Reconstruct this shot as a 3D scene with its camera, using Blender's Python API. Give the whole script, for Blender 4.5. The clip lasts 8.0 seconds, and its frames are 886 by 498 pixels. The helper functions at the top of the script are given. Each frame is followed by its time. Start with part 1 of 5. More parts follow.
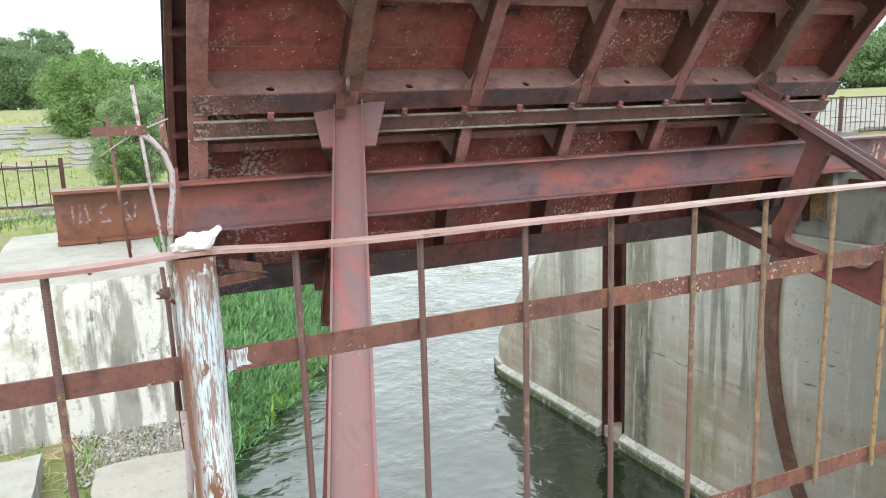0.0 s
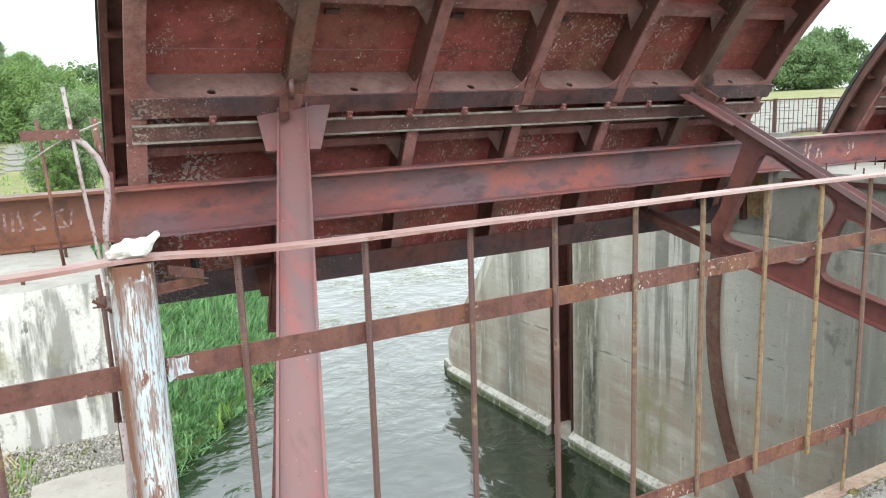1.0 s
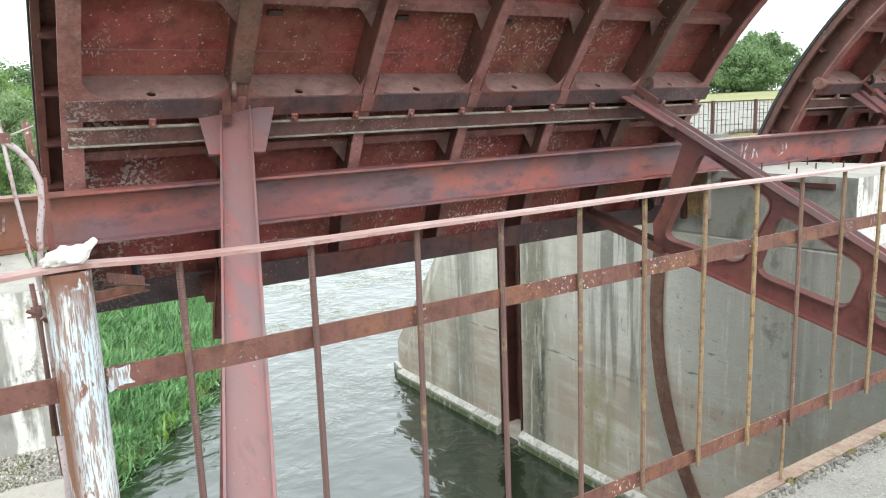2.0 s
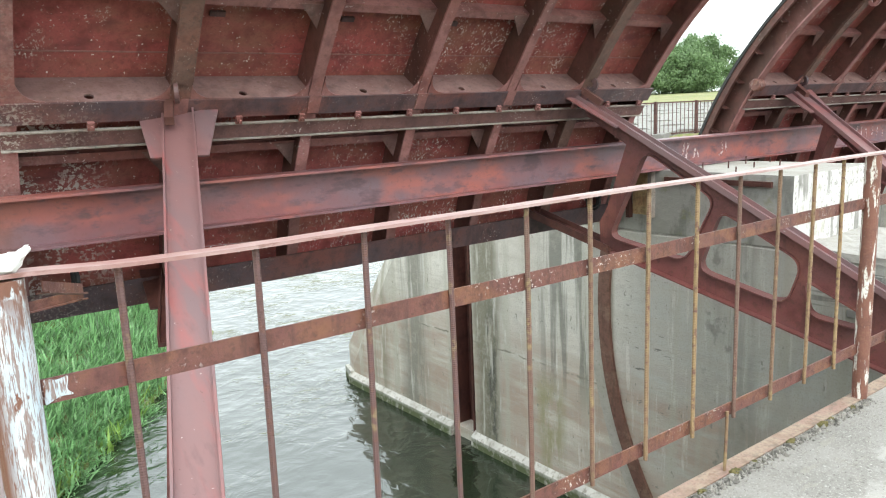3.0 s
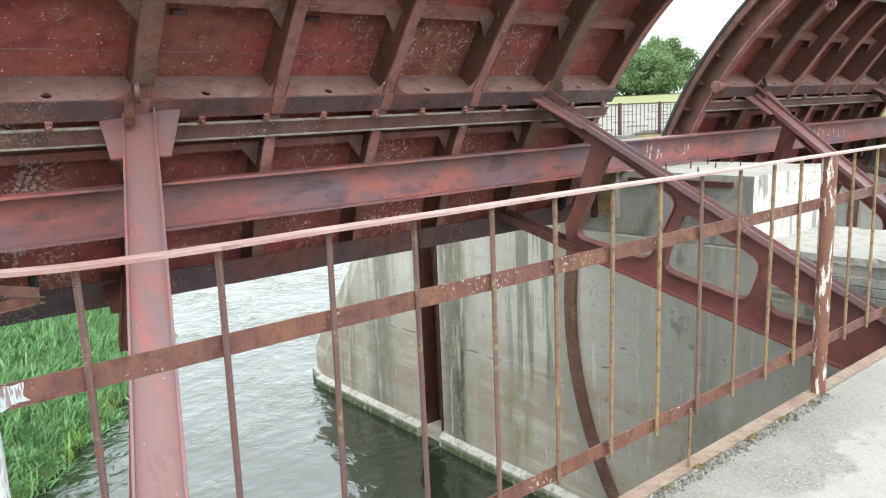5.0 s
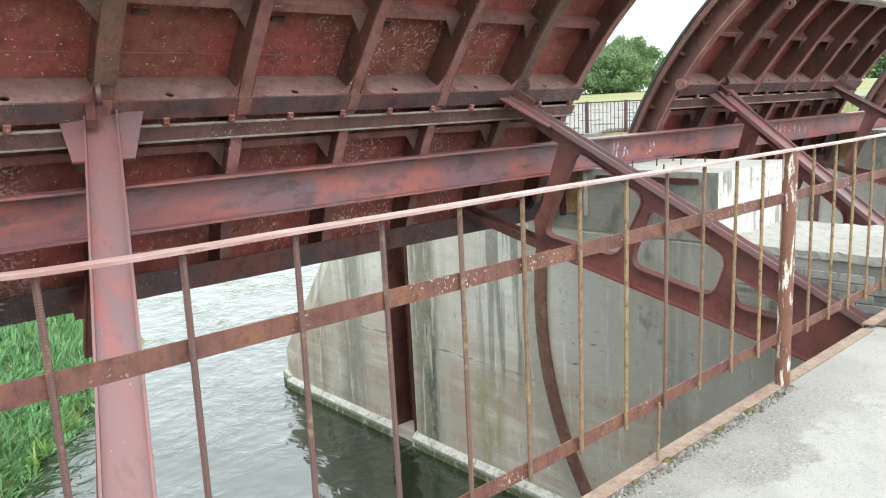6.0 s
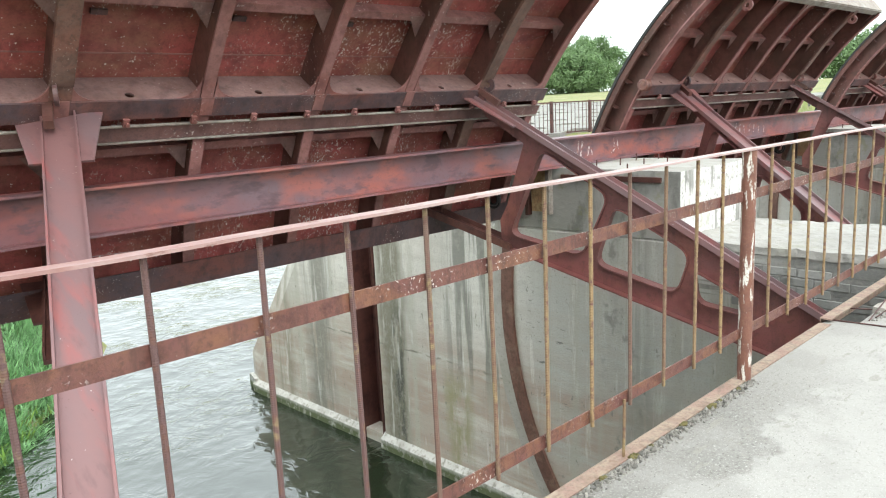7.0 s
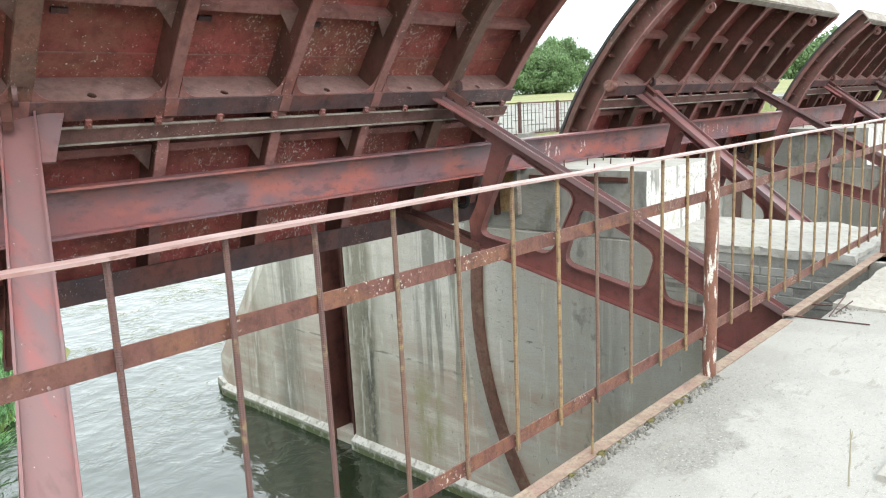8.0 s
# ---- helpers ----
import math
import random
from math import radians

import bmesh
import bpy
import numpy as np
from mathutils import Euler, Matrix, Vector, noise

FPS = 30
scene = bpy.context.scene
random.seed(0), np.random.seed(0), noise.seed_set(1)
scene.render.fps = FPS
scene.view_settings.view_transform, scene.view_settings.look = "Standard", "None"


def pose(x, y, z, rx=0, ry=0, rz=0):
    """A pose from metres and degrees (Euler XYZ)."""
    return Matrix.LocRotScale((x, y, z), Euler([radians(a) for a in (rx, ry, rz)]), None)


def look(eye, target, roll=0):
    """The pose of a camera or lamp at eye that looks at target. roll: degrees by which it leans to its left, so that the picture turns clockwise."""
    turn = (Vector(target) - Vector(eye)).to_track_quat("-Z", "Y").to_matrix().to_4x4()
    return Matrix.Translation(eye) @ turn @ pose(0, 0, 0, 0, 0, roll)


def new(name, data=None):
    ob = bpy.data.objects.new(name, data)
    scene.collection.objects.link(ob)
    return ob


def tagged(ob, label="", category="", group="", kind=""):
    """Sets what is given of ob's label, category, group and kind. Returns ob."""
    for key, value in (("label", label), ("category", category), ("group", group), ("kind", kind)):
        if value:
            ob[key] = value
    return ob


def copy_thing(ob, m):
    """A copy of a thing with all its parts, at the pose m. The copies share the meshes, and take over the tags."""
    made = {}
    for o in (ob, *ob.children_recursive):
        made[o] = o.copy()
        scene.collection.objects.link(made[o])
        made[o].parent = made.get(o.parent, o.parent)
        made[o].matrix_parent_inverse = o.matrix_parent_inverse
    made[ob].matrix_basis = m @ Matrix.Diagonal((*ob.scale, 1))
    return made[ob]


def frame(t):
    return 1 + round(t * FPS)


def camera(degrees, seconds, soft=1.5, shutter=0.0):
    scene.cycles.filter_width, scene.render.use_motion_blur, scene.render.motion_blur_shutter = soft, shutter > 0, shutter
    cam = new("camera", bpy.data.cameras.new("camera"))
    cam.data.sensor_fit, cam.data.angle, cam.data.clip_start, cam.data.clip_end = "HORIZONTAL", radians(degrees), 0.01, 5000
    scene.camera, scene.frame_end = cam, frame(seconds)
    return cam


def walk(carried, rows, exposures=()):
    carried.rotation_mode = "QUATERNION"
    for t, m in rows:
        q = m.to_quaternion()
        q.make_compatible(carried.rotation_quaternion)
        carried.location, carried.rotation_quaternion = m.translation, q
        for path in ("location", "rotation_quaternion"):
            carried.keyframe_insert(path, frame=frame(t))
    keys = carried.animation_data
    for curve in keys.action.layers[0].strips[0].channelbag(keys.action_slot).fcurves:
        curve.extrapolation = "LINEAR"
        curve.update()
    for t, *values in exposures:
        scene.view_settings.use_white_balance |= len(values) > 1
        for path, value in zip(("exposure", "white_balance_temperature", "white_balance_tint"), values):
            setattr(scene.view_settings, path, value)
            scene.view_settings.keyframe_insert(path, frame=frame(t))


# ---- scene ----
cam = camera(61.6, 8.0, soft=1.1)
PATH = [
    (0, (-0.09, -1.305, 1.228), (0.73, 0.483, 0.864), -2.0),
    (0.5, (-0.087, -1.307, 1.227), (0.783, 0.457, 0.865), -2.1),
    (1, (-0.083, -1.307, 1.226), (0.86, 0.419, 0.865), -2.2),
    (1.5, (-0.082, -1.308, 1.227), (0.921, 0.384, 0.866), -2.2),
    (3, (-0.075, -1.311, 1.226), (1.097, 0.269, 0.864), -2.5),
    (3.5, (-0.072, -1.308, 1.224), (1.135, 0.244, 0.861), -2.5),
    (4, (-0.076, -1.311, 1.227), (1.145, 0.23, 0.862), -2.4),
    (4.5, (-0.074, -1.31, 1.225), (1.152, 0.228, 0.861), -2.3),
    (6, (-0.066, -1.314, 1.225), (1.235, 0.16, 0.857), -2.8),
    (6.5, (-0.066, -1.314, 1.226), (1.268, 0.129, 0.855), -2.9),
    (7, (-0.063, -1.316, 1.226), (1.302, 0.097, 0.854), -2.9),
    (7.5, (-0.064, -1.322, 1.228), (1.331, 0.062, 0.854), -3.0),
    (8, (-0.063, -1.321, 1.227), (1.359, 0.034, 0.852), -2.9),
]
walk(cam, [(t, look(eye, target, roll)) for t, eye, target, roll in PATH], exposures=((0, 0.0), (1.5, 0.08), (3, 0.2), (8, 0.2)))


# ---- world, sun, exposure ----
world = bpy.data.worlds.new("world")
scene.world = world
world.use_nodes = True
wn, wl = world.node_tree.nodes, world.node_tree.links
SUN_EL, SUN_AZ = radians(48), radians(200)
sky = wn.new("ShaderNodeTexSky")
sky.sky_type, sky.sun_disc = "NISHITA", False
sky.sun_elevation, sky.sun_rotation = SUN_EL, SUN_AZ
sky.air_density, sky.dust_density, sky.ozone_density = 1.0, 6.0, 0.5
cloud = wn.new("ShaderNodeMix")
cloud.data_type = "RGBA"
cloud.inputs[0].default_value = 0.72
cloud.inputs[7].default_value = (21.9, 24.0, 24.4, 1)
wl.new(sky.outputs[0], cloud.inputs[6])
wl.new(cloud.outputs[2], wn["Background"].inputs[0])
wn["Background"].inputs[1].default_value = 0.13
sun = new("sun", bpy.data.lights.new("sun", "SUN"))
sun.data.energy, sun.data.angle, sun.data.color = 1.3, radians(20), (1.0, 0.98, 0.94)
sd = Vector((math.sin(SUN_AZ) * math.cos(SUN_EL), math.cos(SUN_AZ) * math.cos(SUN_EL), math.sin(SUN_EL)))
sun.matrix_world = look(sd * 50, (0, 0, 0))

# ---- materials ----


class Mat:
    """A node material with a principled shader and short ways to mix noise into it."""

    def __init__(self, name, colour, rough=0.7, metal=0.0):
        self.m = bpy.data.materials.new(name)
        self.m.use_nodes = True
        self.n, self.l = self.m.node_tree.nodes, self.m.node_tree.links
        self.b = self.n["Principled BSDF"]
        self.b.inputs["Roughness"].default_value = rough
        self.b.inputs["Metallic"].default_value = metal
        rgb = self.n.new("ShaderNodeRGB")
        rgb.outputs[0].default_value = (*colour, 1)
        self.col = rgb.outputs[0]
        self.l.new(self.col, self.b.inputs["Base Color"])
        self.pos = self.n.new("ShaderNodeNewGeometry").outputs["Position"]

    def noise(self, scale, detail=4, stretch=(1, 1, 1), rough=0.6, shift=0.0):
        mp = self.n.new("ShaderNodeMapping")
        mp.inputs["Scale"].default_value = stretch
        mp.inputs["Location"].default_value = (shift, shift * 0.7, shift * 1.3)
        self.l.new(self.pos, mp.inputs["Vector"])
        t = self.n.new("ShaderNodeTexNoise")
        t.inputs["Scale"].default_value, t.inputs["Detail"].default_value = scale, detail
        t.inputs["Roughness"].default_value = rough
        self.l.new(mp.outputs[0], t.inputs["Vector"])
        return t.outputs[0]

    def ramp(self, fac, lo, hi):
        r = self.n.new("ShaderNodeMapRange")
        r.inputs[1].default_value, r.inputs[2].default_value = lo, hi
        self.l.new(fac, r.inputs[0])
        return r.outputs[0]

    def times(self, a, b):
        k = self.n.new("ShaderNodeMath")
        k.operation = "MULTIPLY"
        self.l.new(a, k.inputs[0])
        if isinstance(b, (int, float)):
            k.inputs[1].default_value = b
        else:
            self.l.new(b, k.inputs[1])
        return k.outputs[0]

    def mix(self, fac, colour):
        x = self.n.new("ShaderNodeMix")
        x.data_type = "RGBA"
        self.l.new(fac, x.inputs[0])
        self.l.new(self.col, x.inputs[6])
        x.inputs[7].default_value = (*colour, 1)
        self.col = x.outputs[2]
        self.l.new(self.col, self.b.inputs["Base Color"])
        return self

    def spots(self, scale, lo, hi, colour, stretch=(1, 1, 1), shift=0.0, detail=4, amount=1.0, where=None):
        f = self.times(self.ramp(self.noise(scale, detail, stretch, shift=shift), lo, hi), amount)
        if where is not None:
            f = self.times(f, where)
        return self.mix(f, colour)

    def random(self, dark, light):
        """Vary brightness from object to object."""
        o = self.n.new("ShaderNodeObjectInfo")
        r = self.n.new("ShaderNodeMapRange")
        r.inputs[3].default_value, r.inputs[4].default_value = dark, light
        self.l.new(o.outputs["Random"], r.inputs[0])
        return self.scaled(r.outputs[0])

    def island(self, dark, light):
        g = self.n.new("ShaderNodeNewGeometry")
        r = self.n.new("ShaderNodeMapRange")
        r.inputs[3].default_value, r.inputs[4].default_value = dark, light
        self.l.new(g.outputs["Random Per Island"], r.inputs[0])
        return self.scaled(r.outputs[0])

    def scaled(self, value):
        x = self.n.new("ShaderNodeVectorMath")
        x.operation = "SCALE"
        self.l.new(self.col, x.inputs[0])
        self.l.new(value, x.inputs["Scale"])
        self.col = x.outputs[0]
        self.l.new(self.col, self.b.inputs["Base Color"])
        return self

    def bump(self, scale, height, detail=5, stretch=(1, 1, 1), shift=3.0):
        k = self.n.new("ShaderNodeBump")
        k.inputs["Strength"].default_value, k.inputs["Distance"].default_value = 1.0, height
        self.l.new(self.noise(scale, detail, stretch, shift=shift), k.inputs["Height"])
        old = self.b.inputs["Normal"].links
        if old:
            self.l.new(old[0].from_socket, k.inputs["Normal"])
        self.l.new(k.outputs[0], self.b.inputs["Normal"])
        return self

    def gloss(self, scale, lo, hi):
        r = self.n.new("ShaderNodeMapRange")
        r.inputs[3].default_value, r.inputs[4].default_value = lo, hi
        self.l.new(self.noise(scale, 3, shift=7.0), r.inputs[0])
        self.l.new(r.outputs[0], self.b.inputs["Roughness"])
        return self


def leafy(name, colour, dark, light, through_light=0.4, rough=0.6):
    """Leaf material that lets part of the light through."""
    m = Mat(name, colour, rough).island(dark, light)
    t = m.n.new("ShaderNodeBsdfTranslucent")
    m.l.new(m.col, t.inputs["Color"])
    k = m.n.new("ShaderNodeMixShader")
    k.inputs[0].default_value = through_light
    out = next(q for q in m.n if q.type == "OUTPUT_MATERIAL")
    m.l.new(m.b.outputs[0], k.inputs[1])
    m.l.new(t.outputs[0], k.inputs[2])
    m.l.new(k.outputs[0], out.inputs["Surface"])
    return m.m


def rusty(name, base, patch, rough=0.62, fleck=0.0, fleck_scale=16, dark=0.5, accent=None, bands=None, fine=1.0, lichen=0.0, grit=0.5):
    m = Mat(name, base, rough)
    m.spots(2.2 * fine, 0.42, 0.66, patch)
    if accent:
        m.spots(1.9 * fine, 0.50, 0.64, accent, shift=33, stretch=(0.7, 1, 1.4), amount=0.85)
    if bands:
        m.spots(2.6, 0.46, 0.62, bands, shift=44, stretch=(0.25, 1, 1.6), amount=0.6)
        m.spots(5, 0.55, 0.70, (base[0] * 0.33, base[1] * 0.4, base[2] * 0.45), shift=49, stretch=(0.5, 1, 1.0), amount=0.85)
    m.spots(7 * fine, 0.5, 0.72, (base[0] * dark, base[1] * dark * 0.85, base[2] * dark * 0.85), shift=4)
    m.spots(16 * fine, 0.58, 0.66, (base[0] * 0.45, base[1] * 0.5, base[2] * 0.5), shift=61, amount=grit)
    m.spots(28 * fine, 0.52, 0.75, (0.13, 0.055, 0.03), shift=9, amount=grit)
    m.spots(8 * fine, 0.54, 0.70, (base[0] * 0.40, base[1] * 0.42, base[2] * 0.45), stretch=(1, 1, 0.14), shift=131, amount=0.6)
    m.spots(85, 0.52, 0.66, (base[0] * 0.42, base[1] * 0.45, base[2] * 0.45), shift=71, amount=grit * 0.7)
    if fleck:
        where = m.ramp(m.noise(1.7 * fine, 3, shift=20.6), 0.50, 0.64)
        m.spots(fleck_scale, 0.66 - fleck, 0.685 - fleck, (0.62, 0.58, 0.55), shift=13, detail=3, where=where)
        if bands:
            tight = m.ramp(m.noise(2.1, 3, shift=94.3), 0.60, 0.68)
            m.spots(60, 0.555, 0.585, (0.62, 0.58, 0.54), shift=95, stretch=(1.2, 1, 0.6), where=tight)
            sep = m.n.new("ShaderNodeSeparateXYZ")
            m.l.new(m.pos, sep.inputs[0])
            old = m.times(m.ramp(sep.outputs[0], 1.15, 0.75), m.ramp(sep.outputs[2], 1.45, 1.30))
            m.spots(48, 0.51, 0.55, (0.60, 0.56, 0.52), shift=103, detail=9, stretch=(0.8, 1, 0.8), where=m.times(old, m.ramp(m.noise(4, 3, shift=107), 0.42, 0.55)))
            inner = m.times(m.times(m.ramp(sep.outputs[0], 2.2, 3.0), m.ramp(sep.outputs[0], 5.2, 4.6)), m.ramp(m.noise(2.6, 4, shift=151), 0.46, 0.58))
            m.spots(50, 0.575, 0.605, (0.60, 0.55, 0.52), shift=155, detail=6, stretch=(1, 1, 0.6), where=inner)
            m.spots(42, 0.69, 0.71, (0.64, 0.60, 0.57), shift=99, detail=2)
    if lichen:
        sep = m.n.new("ShaderNodeSeparateXYZ")
        m.l.new(m.pos, sep.inputs[0])
        old = m.times(m.ramp(sep.outputs[0], 0.95, 0.5), m.ramp(m.noise(5, 5, shift=113), 0.40, 0.56))
        m.spots(75, 0.50, 0.57, (0.50, 0.47, 0.42), shift=117, detail=9, stretch=(0.7, 1, 0.7), where=old, amount=lichen)
    return m.bump(60 * fine, 0.0012).bump(9, 0.003).gloss(6, rough - 0.14, rough + 0.16).m


skin_red = rusty("red_gate_paint", (0.365, 0.086, 0.080), (0.262, 0.093, 0.076), 0.5, fleck=0.022, fleck_scale=58, bands=(0.205, 0.108, 0.066))
# flanges lightened and webs darkened in colour, for light and shade on the ribs
rib_red = rusty("rib_paint", (0.305, 0.145, 0.135), (0.225, 0.108, 0.098), 0.46, fleck=0.01, fleck_scale=40, accent=(0.235, 0.088, 0.074), grit=0.5, lichen=0.14)
rib_web = rusty("shaded_steel", (0.135, 0.052, 0.043), (0.085, 0.041, 0.032), 0.6, fleck=0.01, fleck_scale=40, accent=(0.070, 0.038, 0.028), grit=0.4)
girder_dark = rusty("girder_paint", (0.082, 0.058, 0.066), (0.140, 0.070, 0.065), 0.48, fleck=0.02, fleck_scale=70, lichen=0.5, accent=(0.175, 0.062, 0.050))
ledge_dusty = rusty("dusty_web_paint", (0.275, 0.168, 0.154), (0.205, 0.118, 0.104), 0.65, fleck=0.02, fleck_scale=40, dark=0.7)
rib_worn = rusty("worn_rib_paint", (0.175, 0.098, 0.078), (0.095, 0.060, 0.048), 0.55, fleck=0.015, fleck_scale=60, accent=(0.20, 0.088, 0.066), grit=0.6, fine=1.6)
clamp_red = rusty("clamp_paint", (0.165, 0.085, 0.078), (0.120, 0.070, 0.066), 0.5, fleck=0.03, fleck_scale=70, lichen=0.85)


def beam_paint():
    m = Mat("beam_primer", (0.190, 0.066, 0.066), 0.42)
    m.spots(1.5, 0.42, 0.62, (0.140, 0.086, 0.102), stretch=(0.6, 1, 1))
    m.spots(2.1, 0.48, 0.60, (0.310, 0.086, 0.062), shift=12, stretch=(0.6, 1, 1.4), amount=0.75)
    m.spots(14, 0.56, 0.66, (0.095, 0.055, 0.066), shift=112, stretch=(0.5, 1, 1.2), detail=8, amount=0.7)
    m.spots(6, 0.56, 0.66, (0.080, 0.042, 0.050), shift=27, stretch=(0.5, 1, 1.3), amount=0.85)
    m.spots(30, 0.55, 0.7, (0.13, 0.06, 0.05), shift=5, amount=0.6)
    sep = m.n.new("ShaderNodeSeparateXYZ")
    m.l.new(m.pos, sep.inputs[0])
    m.mix(m.times(m.ramp(sep.outputs[0], 0.55, 0.05), m.ramp(m.noise(3, 4, shift=70), 0.25, 0.5)), (0.175, 0.066, 0.036))
    m.spots(9, 0.50, 0.62, (0.085, 0.034, 0.022), shift=79, detail=7, amount=0.8, where=m.ramp(sep.outputs[0], 0.5, 0.1))
    return m.bump(60, 0.001).bump(7, 0.003).gloss(6, 0.36, 0.62).m


beam_red = beam_paint()
def arm_paint():
    m = Mat("arm_primer", (0.190, 0.098, 0.097), 0.36)
    m.spots(1.6, 0.42, 0.62, (0.150, 0.100, 0.106), stretch=(1.4, 0.5, 0.5))
    m.spots(3.2, 0.52, 0.66, (0.270, 0.080, 0.075), shift=12, stretch=(2, 0.45, 0.45), amount=0.75)
    m.spots(9, 0.58, 0.70, (0.115, 0.062, 0.062), shift=27, stretch=(1.5, 0.5, 0.5), amount=0.6)
    m.spots(60, 0.68, 0.72, (0.08, 0.04, 0.035), shift=5, amount=0.7)
    m.spots(45, 0.70, 0.73, (0.45, 0.40, 0.38), shift=55, amount=0.8)
    return m.bump(60, 0.0006).bump(7, 0.002).gloss(5, 0.28, 0.50).m


arm_red = arm_paint()
web_red = rusty("arm_web_paint", (0.165, 0.052, 0.048), (0.125, 0.054, 0.051), 0.5, dark=0.65, accent=(0.20, 0.070, 0.052))
guide_rust = rusty("guide_steel", (0.150, 0.072, 0.052), (0.115, 0.055, 0.042), 0.6, accent=(0.19, 0.12, 0.085), fine=2.0)
hanger_rust = rusty("hanger_steel", (0.36, 0.24, 0.12), (0.28, 0.13, 0.07), 0.6, accent=(0.42, 0.33, 0.18), fine=2.0)
slot_brown = rusty("slot_steel", (0.072, 0.028, 0.024), (0.105, 0.040, 0.030), 0.5)
rust = rusty("bare_rust", (0.135, 0.051, 0.043), (0.150, 0.064, 0.046), 0.5, fleck=0.055, fleck_scale=110, dark=0.45, fine=4.0, accent=(0.185, 0.080, 0.043))


def rail_paint():
    m = Mat("rail_top_paint", (0.42, 0.325, 0.31), 0.5)
    m.spots(9, 0.42, 0.60, (0.35, 0.235, 0.22), stretch=(0.5, 1, 1))
    sep = m.n.new("ShaderNodeSeparateXYZ")
    m.l.new(m.pos, sep.inputs[0])
    m.mix(m.times(m.ramp(sep.outputs[0], 1.3, 0.2), m.ramp(m.noise(7, 6, (0.5, 1, 1), shift=5), 0.30, 0.55)), (0.255, 0.125, 0.110))
    m.spots(26, 0.60, 0.66, (0.17, 0.075, 0.055), shift=15, stretch=(0.4, 1, 1), detail=8, amount=0.8)
    return m.bump(90, 0.0008).bump(12, 0.003).m


rail_pink = rail_paint()
pale_edge = rusty("pale_edge_paint", (0.33, 0.305, 0.27), (0.22, 0.17, 0.145), 0.7, dark=0.6, fine=3.0)
edge_rust = rusty("edge_angle_rust", (0.315, 0.245, 0.185), (0.270, 0.165, 0.135), 0.85, dark=0.7, fine=3.0)


def bar_paint():
    m = Mat("rebar_rust", (0.105, 0.056, 0.053), 0.6)
    sep = m.n.new("ShaderNodeSeparateXYZ")
    m.l.new(m.pos, sep.inputs[0])
    o = m.n.new("ShaderNodeObjectInfo")
    m.mix(m.times(m.ramp(sep.outputs[0], 0.9, 1.9), m.ramp(o.outputs["Random"], -0.2, 0.8)), (0.250, 0.168, 0.080))
    m.spots(14, 0.58, 0.66, (0.29, 0.22, 0.10), shift=3, amount=0.55)
    m.spots(60, 0.5, 0.66, (0.12, 0.055, 0.042), shift=5)
    return m.bump(160, 0.0008).m


yellow_bar = bar_paint()
grey_pipe = Mat("worn_pipe_paint", (0.36, 0.30, 0.31), 0.4).spots(40, 0.56, 0.64, (0.21, 0.13, 0.11)).spots(120, 0.60, 0.66, (0.14, 0.08, 0.065), shift=4).bump(60, 0.0006).m


def peeling():
    m = Mat("peeling_white_paint", (0.53, 0.56, 0.57), 0.55)
    sep = m.n.new("ShaderNodeSeparateXYZ")
    m.l.new(m.pos, sep.inputs[0])
    m.spots(26, 0.42, 0.58, (0.44, 0.52, 0.58), stretch=(1, 1, 0.3), shift=12)
    bare = (0.165, 0.072, 0.047)
    m.spots(400, 0.53, 0.58, (0.21, 0.12, 0.095), stretch=(1, 1, 0.06), detail=3, amount=0.85)
    m.spots(150, 0.54, 0.58, (0.20, 0.12, 0.095), stretch=(1, 1, 0.12), shift=26, detail=6, amount=0.8)
    m.spots(17, 0.575, 0.595, bare, stretch=(1, 1, 0.45), shift=6, detail=9)
    m.mix(m.times(m.ramp(sep.outputs[0], 0.030, 0.012), m.ramp(m.noise(20, 7, (1, 1, 0.3), shift=36), 0.44, 0.50)), bare)
    m.mix(m.times(m.ramp(sep.outputs[2], 0.90, 0.99), m.ramp(m.noise(45, 7, (1, 1, 0.5), shift=39), 0.42, 0.50)), bare)
    return m.bump(380, 0.0010, stretch=(1, 1, 0.05)).bump(60, 0.003, detail=8, stretch=(1, 1, 0.3)).m


peel = peeling()
peel_thin = Mat("rust_post_paint", (0.175, 0.072, 0.050), 0.6).spots(9, 0.45, 0.65, (0.125, 0.052, 0.040), shift=5)
peel_thin.spots(48, 0.55, 0.59, (0.60, 0.58, 0.53), stretch=(1, 1, 0.16), detail=8).spots(110, 0.5, 0.62, (0.20, 0.10, 0.06), shift=8, amount=0.6)
peel_thin = peel_thin.bump(60, 0.0018).m
rag_white = Mat("white_plastic_rag", (0.68, 0.68, 0.65), 0.55).spots(14, 0.6, 0.75, (0.55, 0.54, 0.50)).bump(40, 0.003).m
rubber = Mat("black_rubber", (0.02, 0.02, 0.02), 0.6).bump(40, 0.001).m


def concrete(name, base, dark, moss):
    m = Mat(name, base, 0.88)
    m.spots(1.1, 0.4, 0.7, dark, amount=0.8)
    m.spots(9, 0.48, 0.75, (base[0] * 0.7, base[1] * 0.69, base[2] * 0.66), shift=3, amount=0.7)
    m.spots(32, 0.58, 0.66, (base[0] * 0.6, base[1] * 0.58, base[2] * 0.54), shift=23, detail=8, amount=0.6)
    m.spots(2.4, 0.55, 0.7, (0.17, 0.17, 0.06), shift=17, amount=moss)
    return m.bump(70, 0.002).bump(22, 0.005, detail=8).bump(6, 0.008).m


